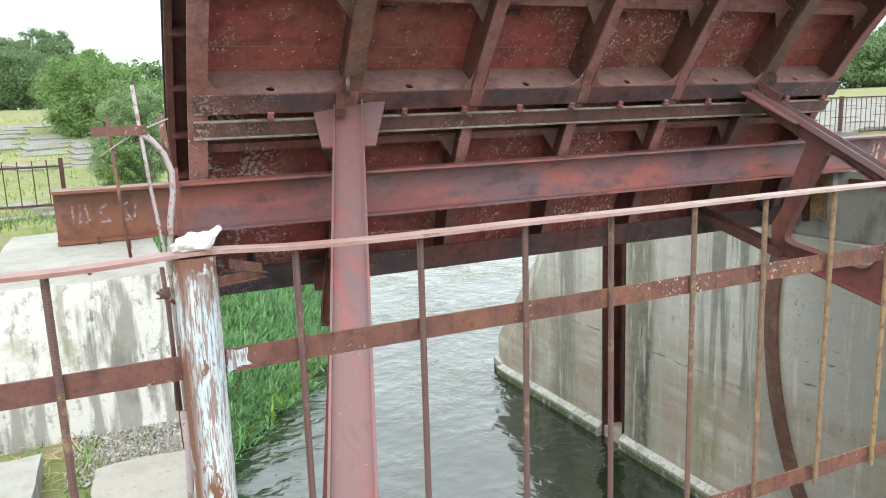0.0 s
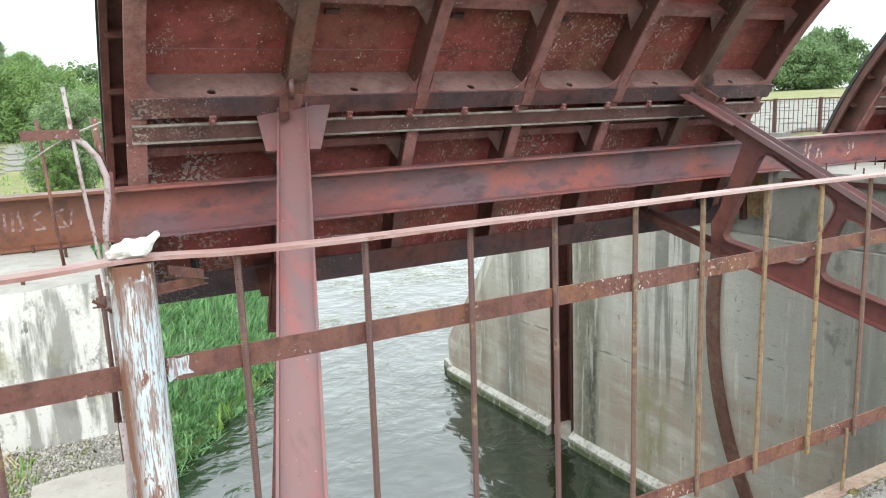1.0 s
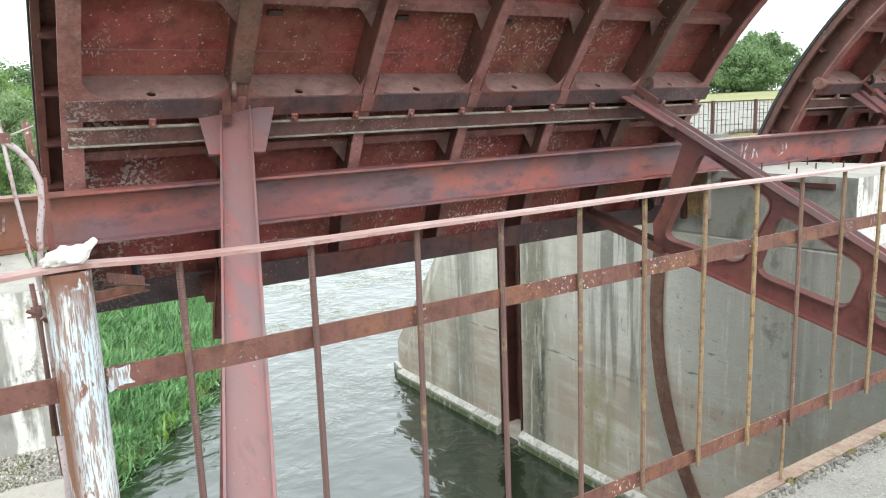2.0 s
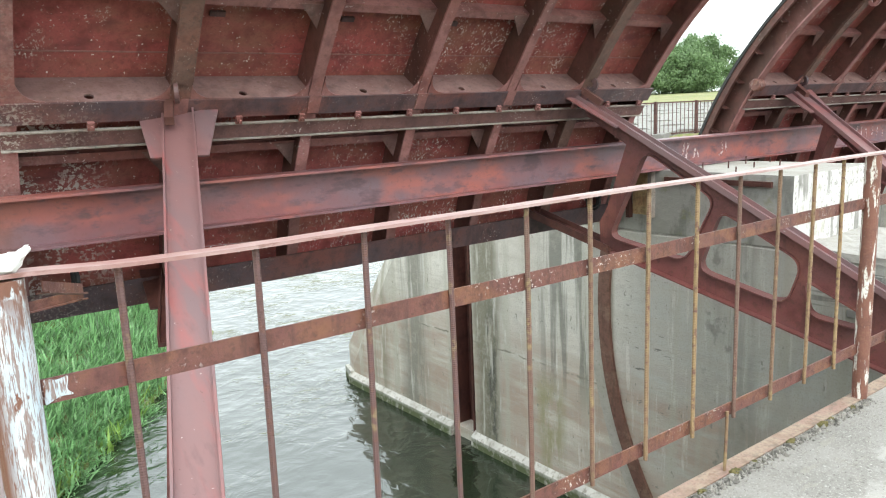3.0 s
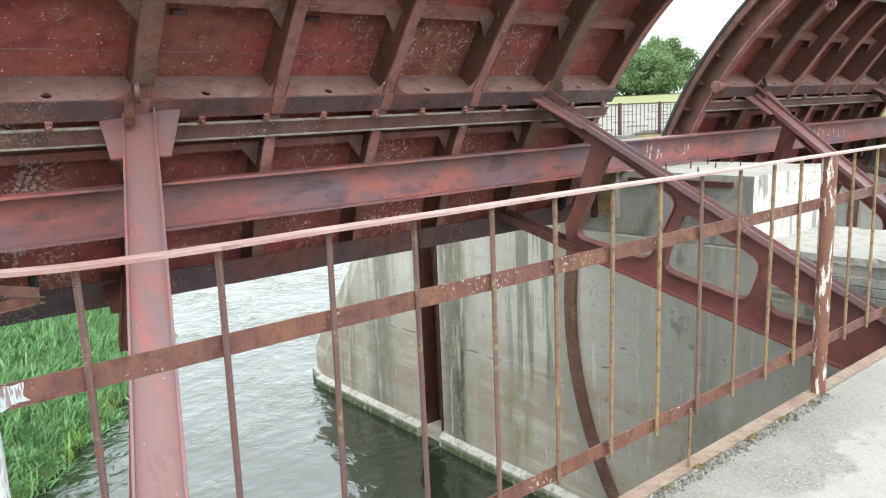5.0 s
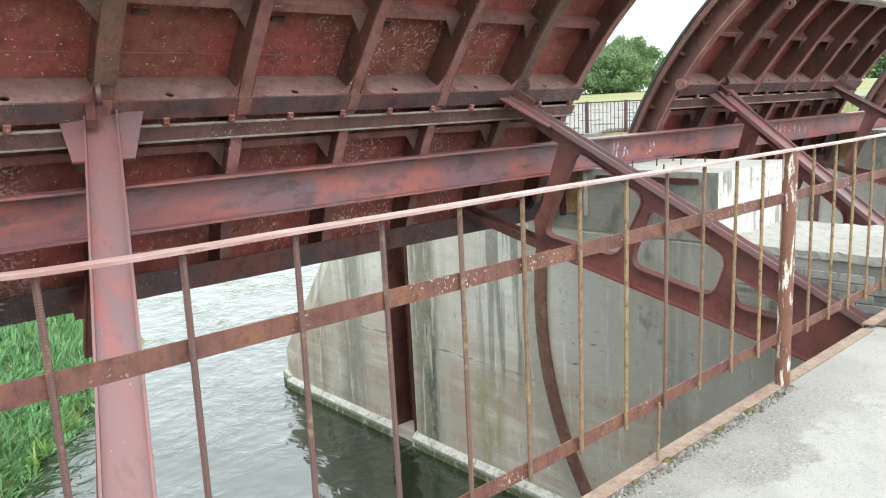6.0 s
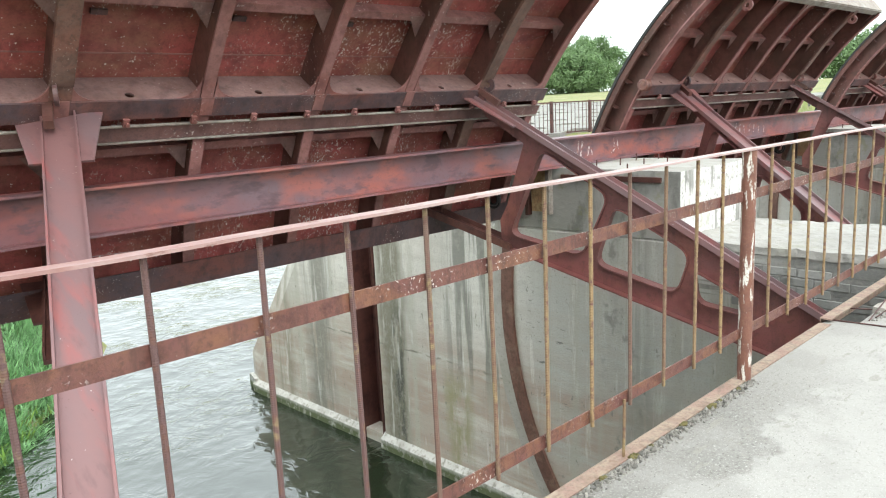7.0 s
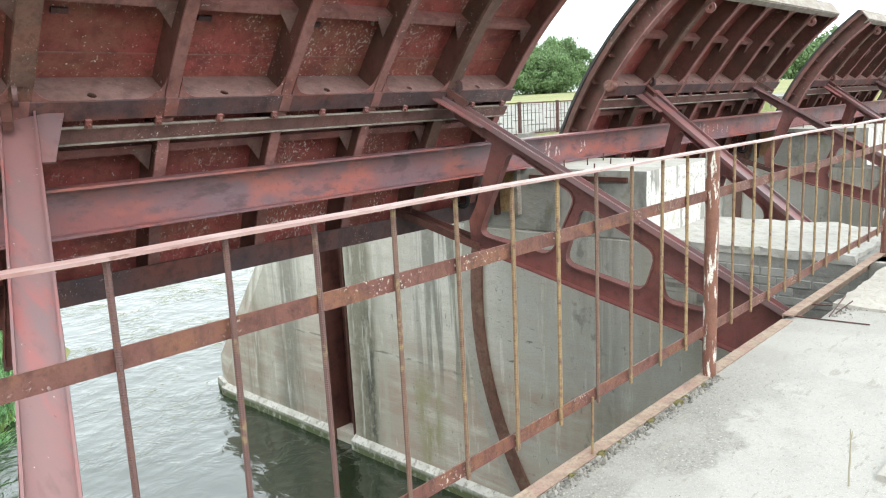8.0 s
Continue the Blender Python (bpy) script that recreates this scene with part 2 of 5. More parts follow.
def stained_concrete():
    m = Mat("pier_concrete", (0.55, 0.53, 0.48), 0.85)
    sep = m.n.new("ShaderNodeSeparateXYZ")
    m.l.new(m.pos, sep.inputs[0])

    def calc(op, a, b):
        k = m.n.new("ShaderNodeMath")
        k.operation = op
        for i, v in enumerate((a, b)):
            if isinstance(v, (int, float)):
                k.inputs[i].default_value = v
            else:
                m.l.new(v, k.inputs[i])
        return k.outputs[0]

    along = calc("ADD", sep.outputs[1], calc("MULTIPLY", calc("SUBTRACT", m.noise(2.5, 4, (1, 1, 0.35), shift=64), 0.5), 0.35))
    height = calc("ADD", sep.outputs[2], calc("MULTIPLY", calc("SUBTRACT", m.noise(1.6, 4, shift=68), 0.5), 0.16))

    def band(c, half):
        return m.ramp(calc("ABSOLUTE", calc("SUBTRACT", along, c), 0.0), half, half * 0.45)

    def streaks(scale, lo, hi, shift, tall=0.06):
        return m.ramp(m.noise(scale, 5, (1, 1, tall), shift=shift), lo, hi)

    m.spots(0.9, 0.42, 0.66, (0.40, 0.375, 0.33), amount=0.7)
    m.mix(m.times(m.ramp(sep.outputs[1], 3.7, 3.3), 0.75), (0.37, 0.37, 0.345))
    # brown silt marks of high water
    m.spots(2.2, 0.32, 0.54, (0.34, 0.258, 0.205), shift=23, stretch=(0.35, 0.35, 2.2), where=m.ramp(height, -1.2, -1.8), amount=0.9)
    m.spots(1.2, 0.5, 0.60, (0.40, 0.37, 0.32), shift=28, stretch=(0.15, 0.15, 4), amount=0.45)
    # long faint runs, olive growth and dark drips
    m.spots(3.4, 0.50, 0.62, (0.37, 0.355, 0.30), stretch=(1, 1, 0.05), shift=31, amount=0.75)
    m.mix(m.times(m.times(band(5.70, 0.34), streaks(5, 0.26, 0.42, 12, 0.2)), 0.9), (0.150, 0.142, 0.100))
    m.mix(m.times(m.times(band(5.62, 0.16), streaks(8, 0.42, 0.54, 212, 0.25)), m.ramp(height, -1.0, -1.5)), (0.075, 0.075, 0.058))
    m.mix(m.times(m.times(band(7.35, 0.42), streaks(7, 0.36, 0.52, 18)), 0.9), (0.19, 0.185, 0.155))
    m.mix(m.times(m.times(band(8.35, 0.30), streaks(6, 0.42, 0.56, 58)), 0.7), (0.20, 0.185, 0.13))
    m.mix(m.times(m.times(band(4.25, 0.55), streaks(10, 0.47, 0.56, 8, 0.05)), m.times(m.ramp(height, -2.2, -1.6), 0.75)), (0.125, 0.125, 0.105))
    m.mix(m.times(m.times(band(4.55, 0.25), streaks(4, 0.40, 0.52, 77, 0.3)), m.ramp(height, -1.75, -2.1)), (0.27, 0.25, 0.15))
    m.mix(m.times(m.times(band(2.2, 0.25), streaks(9, 0.44, 0.56, 83)), 0.55), (0.21, 0.21, 0.185))
    m.spots(9, 0.59, 0.68, (0.62, 0.60, 0.56), stretch=(1, 1, 0.12), shift=15, amount=0.5)
    # day joint of the pour, gouges beside the guide, pits
    joint = m.ramp(calc("ABSOLUTE", calc("SUBTRACT", height, -1.72), 0.0), 0.016, 0.004)
    m.mix(m.times(m.times(joint, m.ramp(m.noise(3, 4, shift=88), 0.44, 0.54)), m.ramp(sep.outputs[1], 3.3, 3.9)), (0.17, 0.16, 0.125))
    m.spots(8, 0.62, 0.66, (0.11, 0.11, 0.10), shift=47, stretch=(1, 0.55, 2.4), detail=7, where=band(3.2, 0.40), amount=0.85)
    m.spots(6, 0.56, 0.64, (0.15, 0.15, 0.135), shift=147, stretch=(1, 1, 0.8), detail=9, where=band(2.35, 0.28), amount=0.7)
    m.spots(2.4, 0.44, 0.58, (0.23, 0.225, 0.20), shift=119, stretch=(1, 1, 0.4), detail=6, amount=0.35, where=m.ramp(along, 3.0, 2.4))
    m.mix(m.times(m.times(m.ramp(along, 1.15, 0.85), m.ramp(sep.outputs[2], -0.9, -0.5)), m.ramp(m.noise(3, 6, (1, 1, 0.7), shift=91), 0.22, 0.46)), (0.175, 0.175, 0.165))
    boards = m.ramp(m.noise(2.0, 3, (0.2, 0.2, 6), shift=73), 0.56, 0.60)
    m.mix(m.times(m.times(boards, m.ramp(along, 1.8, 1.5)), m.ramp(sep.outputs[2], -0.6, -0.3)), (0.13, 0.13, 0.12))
    m.spots(18, 0.65, 0.69, (0.15, 0.145, 0.125), stretch=(1, 1, 0.5), shift=21, detail=7, amount=0.7)
    m.spots(14, 0.5, 0.75, (0.36, 0.34, 0.30), shift=3, amount=0.6).spots(60, 0.52, 0.66, (0.27, 0.255, 0.22), shift=37, amount=0.45)
    return m.bump(70, 0.002).bump(9, 0.004, stretch=(0.4, 0.4, 1.6)).bump(5, 0.010).m


def whitewashed():
    m = Mat("block_concrete", (0.37, 0.36, 0.33), 0.88)
    sep = m.n.new("ShaderNodeSeparateXYZ")
    m.l.new(m.n.new("ShaderNodeNewGeometry").outputs["Normal"], sep.inputs[0])
    upright = m.ramp(sep.outputs[2], 0.75, 0.55)
    front = m.ramp(sep.outputs[1], -0.45, -0.65)
    m.spots(2.2, 0.42, 0.66, (0.29, 0.28, 0.25), amount=0.8).spots(12, 0.5, 0.7, (0.27, 0.255, 0.225), shift=4, amount=0.7)
    m.mix(m.times(upright, m.ramp(m.noise(3, 4, shift=9), 0.2, 0.5)), (0.29, 0.285, 0.265))
    m.spots(5, 0.50, 0.62, (0.13, 0.13, 0.115), stretch=(1, 1, 0.5), shift=51, detail=9, amount=0.7, where=upright)
    # limewash runs down the front, thick in broad tongues and worn off in flakes
    tongues = m.ramp(m.noise(8, 6, (1, 1, 0.13), shift=2.4), 0.41, 0.47)
    flakes = m.ramp(m.noise(26, 8, (1, 1, 0.6), shift=6, rough=0.7), 0.36, 0.46)
    m.mix(m.times(m.times(front, tongues), flakes), (0.60, 0.595, 0.57))
    m.spots(11, 0.60, 0.68, (0.25, 0.235, 0.20), stretch=(1, 1, 0.10), shift=41, amount=0.7, where=front)
    m.spots(34, 0.62, 0.67, (0.27, 0.255, 0.23), shift=14, detail=6, amount=0.5).spots(5, 0.60, 0.68, (0.20, 0.20, 0.08), shift=17, amount=0.4)
    return m.bump(70, 0.002).bump(16, 0.008, detail=8).bump(5, 0.010).m


pier_conc = stained_concrete()
block_conc = whitewashed()
slab_conc = concrete("slab_concrete", (0.37, 0.345, 0.31), (0.30, 0.28, 0.25), moss=0.15)
ledge_conc = concrete("crumbling_ledge", (0.36, 0.35, 0.325), (0.27, 0.26, 0.235), moss=0.2)


def deck_paint():
    m = Mat("deck_concrete", (0.330, 0.320, 0.298), 0.9)
    m.spots(1.25, 0.47, 0.53, (0.275, 0.265, 0.245), shift=6, detail=8, amount=0.7)
    sep = m.n.new("ShaderNodeSeparateXYZ")
    m.l.new(m.pos, sep.inputs[0])
    # worn screed near the edge, with bare aggregate
    wander = m.n.new("ShaderNodeMath")
    wander.operation = "MULTIPLY_ADD"
    m.l.new(m.noise(3.2, 8, shift=26), wander.inputs[0])
    wander.inputs[1].default_value = 0.75
    m.l.new(sep.outputs[1], wander.inputs[2])
    worn = m.times(m.ramp(wander.outputs[0], 0.005, 0.055), m.ramp(sep.outputs[0], 3.5, 2.6))
    m.mix(m.times(worn, 0.9), (0.205, 0.197, 0.180))
    m.spots(60, 0.56, 0.64, (0.12, 0.11, 0.10), shift=81, detail=8, where=worn, amount=0.8)
    m.spots(75, 0.58, 0.66, (0.46, 0.45, 0.42), shift=86, detail=8, where=worn, amount=0.7)
    m.spots(4.5, 0.5, 0.66, (0.28, 0.27, 0.25), shift=2, detail=8, amount=0.8)
    m.spots(11, 0.61, 0.65, (0.25, 0.24, 0.21), shift=14, stretch=(0.6, 1.8, 1), detail=6, amount=0.8)
    m.spots(22, 0.64, 0.68, (0.20, 0.19, 0.16), shift=94, stretch=(0.5, 2.2, 1), detail=6, amount=0.7)
    m.spots(95, 0.54, 0.68, (0.19, 0.18, 0.16), shift=9, amount=0.5, detail=6)
    m.spots(170, 0.56, 0.68, (0.50, 0.49, 0.46), shift=19, amount=0.6, detail=5)
    return m.bump(200, 0.0016).bump(45, 0.004, detail=8).bump(7, 0.008).m


deck_conc = deck_paint()


def plinth_paint():
    m = Mat("plinth_concrete", (0.46, 0.45, 0.42), 0.8)
    m.spots(4, 0.42, 0.65, (0.31, 0.30, 0.265), amount=0.9).spots(18, 0.5, 0.68, (0.22, 0.21, 0.18), shift=4)
    sep = m.n.new("ShaderNodeSeparateXYZ")
    m.l.new(m.pos, sep.inputs[0])
    m.mix(m.times(m.ramp(sep.outputs[2], -3.05, -3.11), m.ramp(m.noise(9, 4, shift=8), 0.30, 0.48)), (0.085, 0.10, 0.045))
    return m.bump(40, 0.004).bump(9, 0.008).m


plinth_conc = plinth_paint()
moss_mat = Mat("dry_moss", (0.15, 0.125, 0.045), 0.95).spots(90, 0.45, 0.65, (0.07, 0.075, 0.025)).bump(200, 0.004).m
grit_mat = Mat("deck_grit", (0.20, 0.19, 0.17), 0.95).island(0.45, 1.6).m
gravel_mat = Mat("gravel", (0.36, 0.345, 0.315), 0.95).island(0.55, 1.5).spots(50, 0.4, 0.7, (0.24, 0.22, 0.19)).bump(120, 0.002).m
grass_mat = Mat("grass_blades", (0.115, 0.20, 0.04), 0.7).island(0.6, 1.5).m
reed_mat = leafy("reed_leaves", (0.225, 0.405, 0.190), 0.55, 1.6, 0.35, 0.34)
weed_mat = leafy("waterside_leaves", (0.26, 0.40, 0.10), 0.6, 1.4, 0.35)
straw_mat = Mat("dry_straw", (0.42, 0.33, 0.19), 0.8).island(0.6, 1.3).m
leaf_mat = leafy("tree_leaves", (0.185, 0.300, 0.095), 0.7, 1.3)
leaf_deep = leafy("deep_leaves", (0.150, 0.240, 0.100), 0.7, 1.3)
leaf_pale = leafy("pale_leaves", (0.225, 0.325, 0.155), 0.7, 1.3)
leaf_far = leafy("far_tree_leaves", (0.155, 0.240, 0.110), 0.65, 1.4)
bark = Mat("bark", (0.11, 0.085, 0.06), 0.9).bump(30, 0.01).m
ground_mat = Mat("grassy_soil", (0.175, 0.215, 0.065), 0.95).spots(0.25, 0.42, 0.65, (0.30, 0.285, 0.11)).spots(3.0, 0.45, 0.7, (0.13, 0.18, 0.045), shift=5).spots(5, 0.46, 0.62, (0.27, 0.225, 0.15), shift=2, amount=0.8).spots(40, 0.5, 0.7, (0.15, 0.13, 0.08), shift=12, amount=0.6).bump(20, 0.02).m


def river():
    m = Mat("river_water", (0.014, 0.022, 0.012), 0.07)
    m.b.inputs["IOR"].default_value = 2.0
    m.bump(0.8, 0.075, detail=2, stretch=(1, 0.8, 1))
    # eddies: short ripples gather in patches and leave slicks between
    mp = m.n.new("ShaderNodeMapping")
    m.l.new(m.pos, mp.inputs["Vector"])
    t = m.n.new("ShaderNodeTexNoise")
    t.inputs["Scale"].default_value, t.inputs["Detail"].default_value = 3.6, 4
    t.inputs["Distortion"].default_value = 1.1
    m.l.new(mp.outputs[0], t.inputs["Vector"])
    k = m.n.new("ShaderNodeBump")
    k.inputs["Strength"].default_value, k.inputs["Distance"].default_value = 1.0, 0.042
    m.l.new(m.times(t.outputs[0], m.ramp(m.noise(0.7, 3, shift=17), 0.38, 0.62)), k.inputs["Height"])
    m.l.new(m.b.inputs["Normal"].links[0].from_socket, k.inputs["Normal"])
    m.l.new(k.outputs[0], m.b.inputs["Normal"])
    return m.bump(15, 0.0020, detail=2, shift=9).m


water_mat = river()
chalk = Mat("grey_chalk", (0.30, 0.24, 0.24), 0.8).spots(40, 0.40, 0.55, (0.19, 0.09, 0.085)).m

# ---- mesh helpers ----


def part(name, bm, material, parent=None, label="", smooth=False):
    me = bpy.data.meshes.new(name)
    bmesh.ops.recalc_face_normals(bm, faces=bm.faces)
    if smooth:
        for f in bm.faces:
            f.smooth = True
    bm.to_mesh(me)
    bm.free()
    me.materials.append(material)
    ob = new(name, me)
    if parent is not None:
        ob.parent = parent
    if label:
        tagged(ob, label)
    return ob


def empty(name, loc=(0, 0, 0)):
    ob = new(name)
    ob.location = loc
    return ob


def box(bm, x0, x1, y0, y1, z0, z1, m=None):
    c = [(x, y, z) for x in (x0, x1) for y in (y0, y1) for z in (z0, z1)]
    v = [bm.verts.new(m @ Vector(p) if m else p) for p in c]
    for f in ((0, 1, 3, 2), (4, 6, 7, 5), (0, 4, 5, 1), (2, 3, 7, 6), (0, 2, 6, 4), (1, 5, 7, 3)):
        bm.faces.new([v[i] for i in f])
    return bm


def bev(bm, w, seg=1):
    bmesh.ops.recalc_face_normals(bm, faces=bm.faces)
    bmesh.ops.bevel(bm, geom=[e for e in bm.edges if e.is_manifold and e.calc_face_angle(0) > 0.4], offset=w, segments=seg, affect="EDGES", profile=0.6)
    return bm


def rough_up(bm, cuts, amount, scale):
    """Split a block finely and push its points about, for worn edges and faces."""
    bmesh.ops.subdivide_edges(bm, edges=bm.edges[:], cuts=cuts, use_grid_fill=True)
    for v in bm.verts:
        v.co += noise.noise_vector(v.co * scale) * amount
    return bm


def tube(bm, pts, r, sides=10, caps=True):
    """A round bar through points; r may be one radius or a list."""
    pts = [Vector(p) for p in pts]
    rs = r if isinstance(r, (list, tuple)) else [r] * len(pts)
    rings, side = [], None
    for i, p in enumerate(pts):
        d = (pts[min(i + 1, len(pts) - 1)] - pts[max(i - 1, 0)]).normalized()
        side = side or d.orthogonal().normalized()
        side = (side - d * side.dot(d)).normalized()
        up = d.cross(side)
        rings.append([bm.verts.new(p + (side * math.cos(a) + up * math.sin(a)) * rs[i]) for a in (2 * math.pi * j / sides for j in range(sides))])
    for a, b in zip(rings, rings[1:]):
        for j in range(sides):
            bm.faces.new((a[j], a[(j + 1) % sides], b[(j + 1) % sides], b[j]))
    if caps:
        bm.faces.new(rings[0][::-1])
        bm.faces.new(rings[-1])
    return bm


def rounded(corners, r, n=5):
    """A polygon with rounded corners, as 2D points."""
    out = []
    k = len(corners)
    for i in range(k):
        p, a, b = Vector(corners[i]), Vector(corners[i - 1]), Vector(corners[(i + 1) % k])
        da, db = (a - p), (b - p)
        ra, rb = min(r, da.length * 0.45), min(r, db.length * 0.45)
        s, e = p + da.normalized() * ra, p + db.normalized() * rb
        for j in range(n + 1):
            t = j / n
            out.append(s * (1 - t) ** 2 + p * 2 * t * (1 - t) + e * t * t)
    return out


def plate(bm, outer, holes, place, half):
    """A plate with real holes: 2D outlines, laid out by place(u, v, off), half its thickness."""
    edges = []
    for ring in (outer, *holes):
        vs = [bm.verts.new(place(p[0], p[1], -half)) for p in ring]
        edges += [bm.edges.new((vs[i], vs[(i + 1) % len(vs)])) for i in range(len(vs))]
    made = bmesh.ops.triangle_fill(bm, edges=edges, use_beauty=True)
    faces = [f for f in made["geom"] if isinstance(f, bmesh.types.BMFace)]
    ext = bmesh.ops.extrude_face_region(bm, geom=faces)
    d = Vector(place(0, 0, half)) - Vector(place(0, 0, -half))
    for v in ext["geom"]:
        if isinstance(v, bmesh.types.BMVert):
            v.co += d
    return bm


def strip(bm, p, q, wide, thick, across, up):
    """A flat bar from p to q: across and up are its side and face directions."""
    p, q, a, u = Vector(p), Vector(q), Vector(across) * wide / 2, Vector(up) * thick
    v = [bm.verts.new(c) for c in (p - a, p + a, p + a + u, p - a + u, q - a, q + a, q + a + u, q - a + u)]
    for f in ((0, 1, 2, 3), (7, 6, 5, 4), (0, 4, 5, 1), (1, 5, 6, 2), (2, 6, 7, 3), (3, 7, 4, 0)):
        bm.faces.new([v[i] for i in f])
    return bm


# ---- the ground, water, piers and deck ----
BAY, PIER, PITCH = 5.55, 1.35, 6.90
WALL_L, WALL_R = 0.20, 5.75
WATER = -3.18


RISE = ((0, -0.08), (9, -0.1), (14, -0.38), (20, -0.35), (26, -0.05), (34, 1.0), (44, 2.0), (60, 2.5), (120, 3.1), (900, 5))
RISE_R = ((0, 0.15), (22, 0.2), (45, 0.85), (75, 1.35), (100, 2.0), (140, 2.9), (900, 6))


def between(table, r):
    for (a, za), (b, zb) in zip(table, table[1:]):
        if r <= b:
            return za + (zb - za) * (r - a) / (b - a)
    return table[-1][1]


def bank(x, y):
    """Height of the land round the basin."""
    edge = 1.2 + 0.72 * (y - 8.5) if y > 7 else WALL_L - 0.6
    edge = min(edge, 5.0) - max(0, y - 45) * 0.45
    left, far, right = edge - x, y - 92, min(x - 13.6, y - 12.3, x - 1.02 * y)
    d = max(left, far, right)
    if d < 0:
        return max(-5.0, WATER + d)
    r = math.hypot(x, y)
    n = noise.noise(Vector((x * 0.15, y * 0.15, 2.0))) * 0.1 + noise.noise(Vector((x * 0.9, y * 0.9, 7.0))) * 0.03
    if right >= d - 0.01:
        return between(RISE_R, r) + n * 0.4
    if y < 6 and r < 9:
        return -0.06 + n * 0.15
    return min(between(RISE, r) + n, WATER + 0.1 + d * 0.95)


def axis(near, step, far):
    a = [i * step for i in range(int(near / step) + 1)]
    s = step
    while a[-1] < far:
        s *= 1.3
        a.append(a[-1] + s)
    return a


xs = [-v for v in axis(10, 0.5, 900)][::-1][:-1] + axis(26, 0.5, 900)
ys = [-v for v in axis(2, 0.5, 900)][::-1][:-1] + axis(26, 0.5, 900)
bm = bmesh.new()
grid = [[bm.verts.new((x, y, bank(x, y) if y > 4.2 or x < -0.3 else (-0.06 if x < 0.1 and y < 4.2 else -5.0))) for x in xs] for y in ys]
for j in range(len(ys) - 1):
    for i in range(len(xs) - 1):
        bm.faces.new((grid[j][i], grid[j][i + 1], grid[j + 1][i + 1], grid[j + 1][i]))
tagged(part("ground", bm, ground_mat, smooth=True), "grassy uneven ground round the basin", "ground", kind="structure")

bm = bmesh.new()
v = [bm.verts.new(p) for p in ((-45, -30, WATER), (60, -30, WATER), (60, 96, WATER), (-45, 96, WATER))]
bm.faces.new(v)
tagged(part("water", bm, water_mat), "dark rippled river water below the gates", "water", kind="structure")

# deck of the walkway
bm = bmesh.new()
# the edge has broken away beside the first pier
box(bm, -4, 4.12, -3.6, 0.03, -0.42, 0.0)
box(bm, 4.12, 5.72, -3.6, -0.12, -0.42, 0.0)
box(bm, 5.72, 40, -3.6, 0.03, -0.42, 0.0)
deck = tagged(part("deck", bm, deck_conc), "weathered pale concrete walkway deck", "deck", kind="structure")


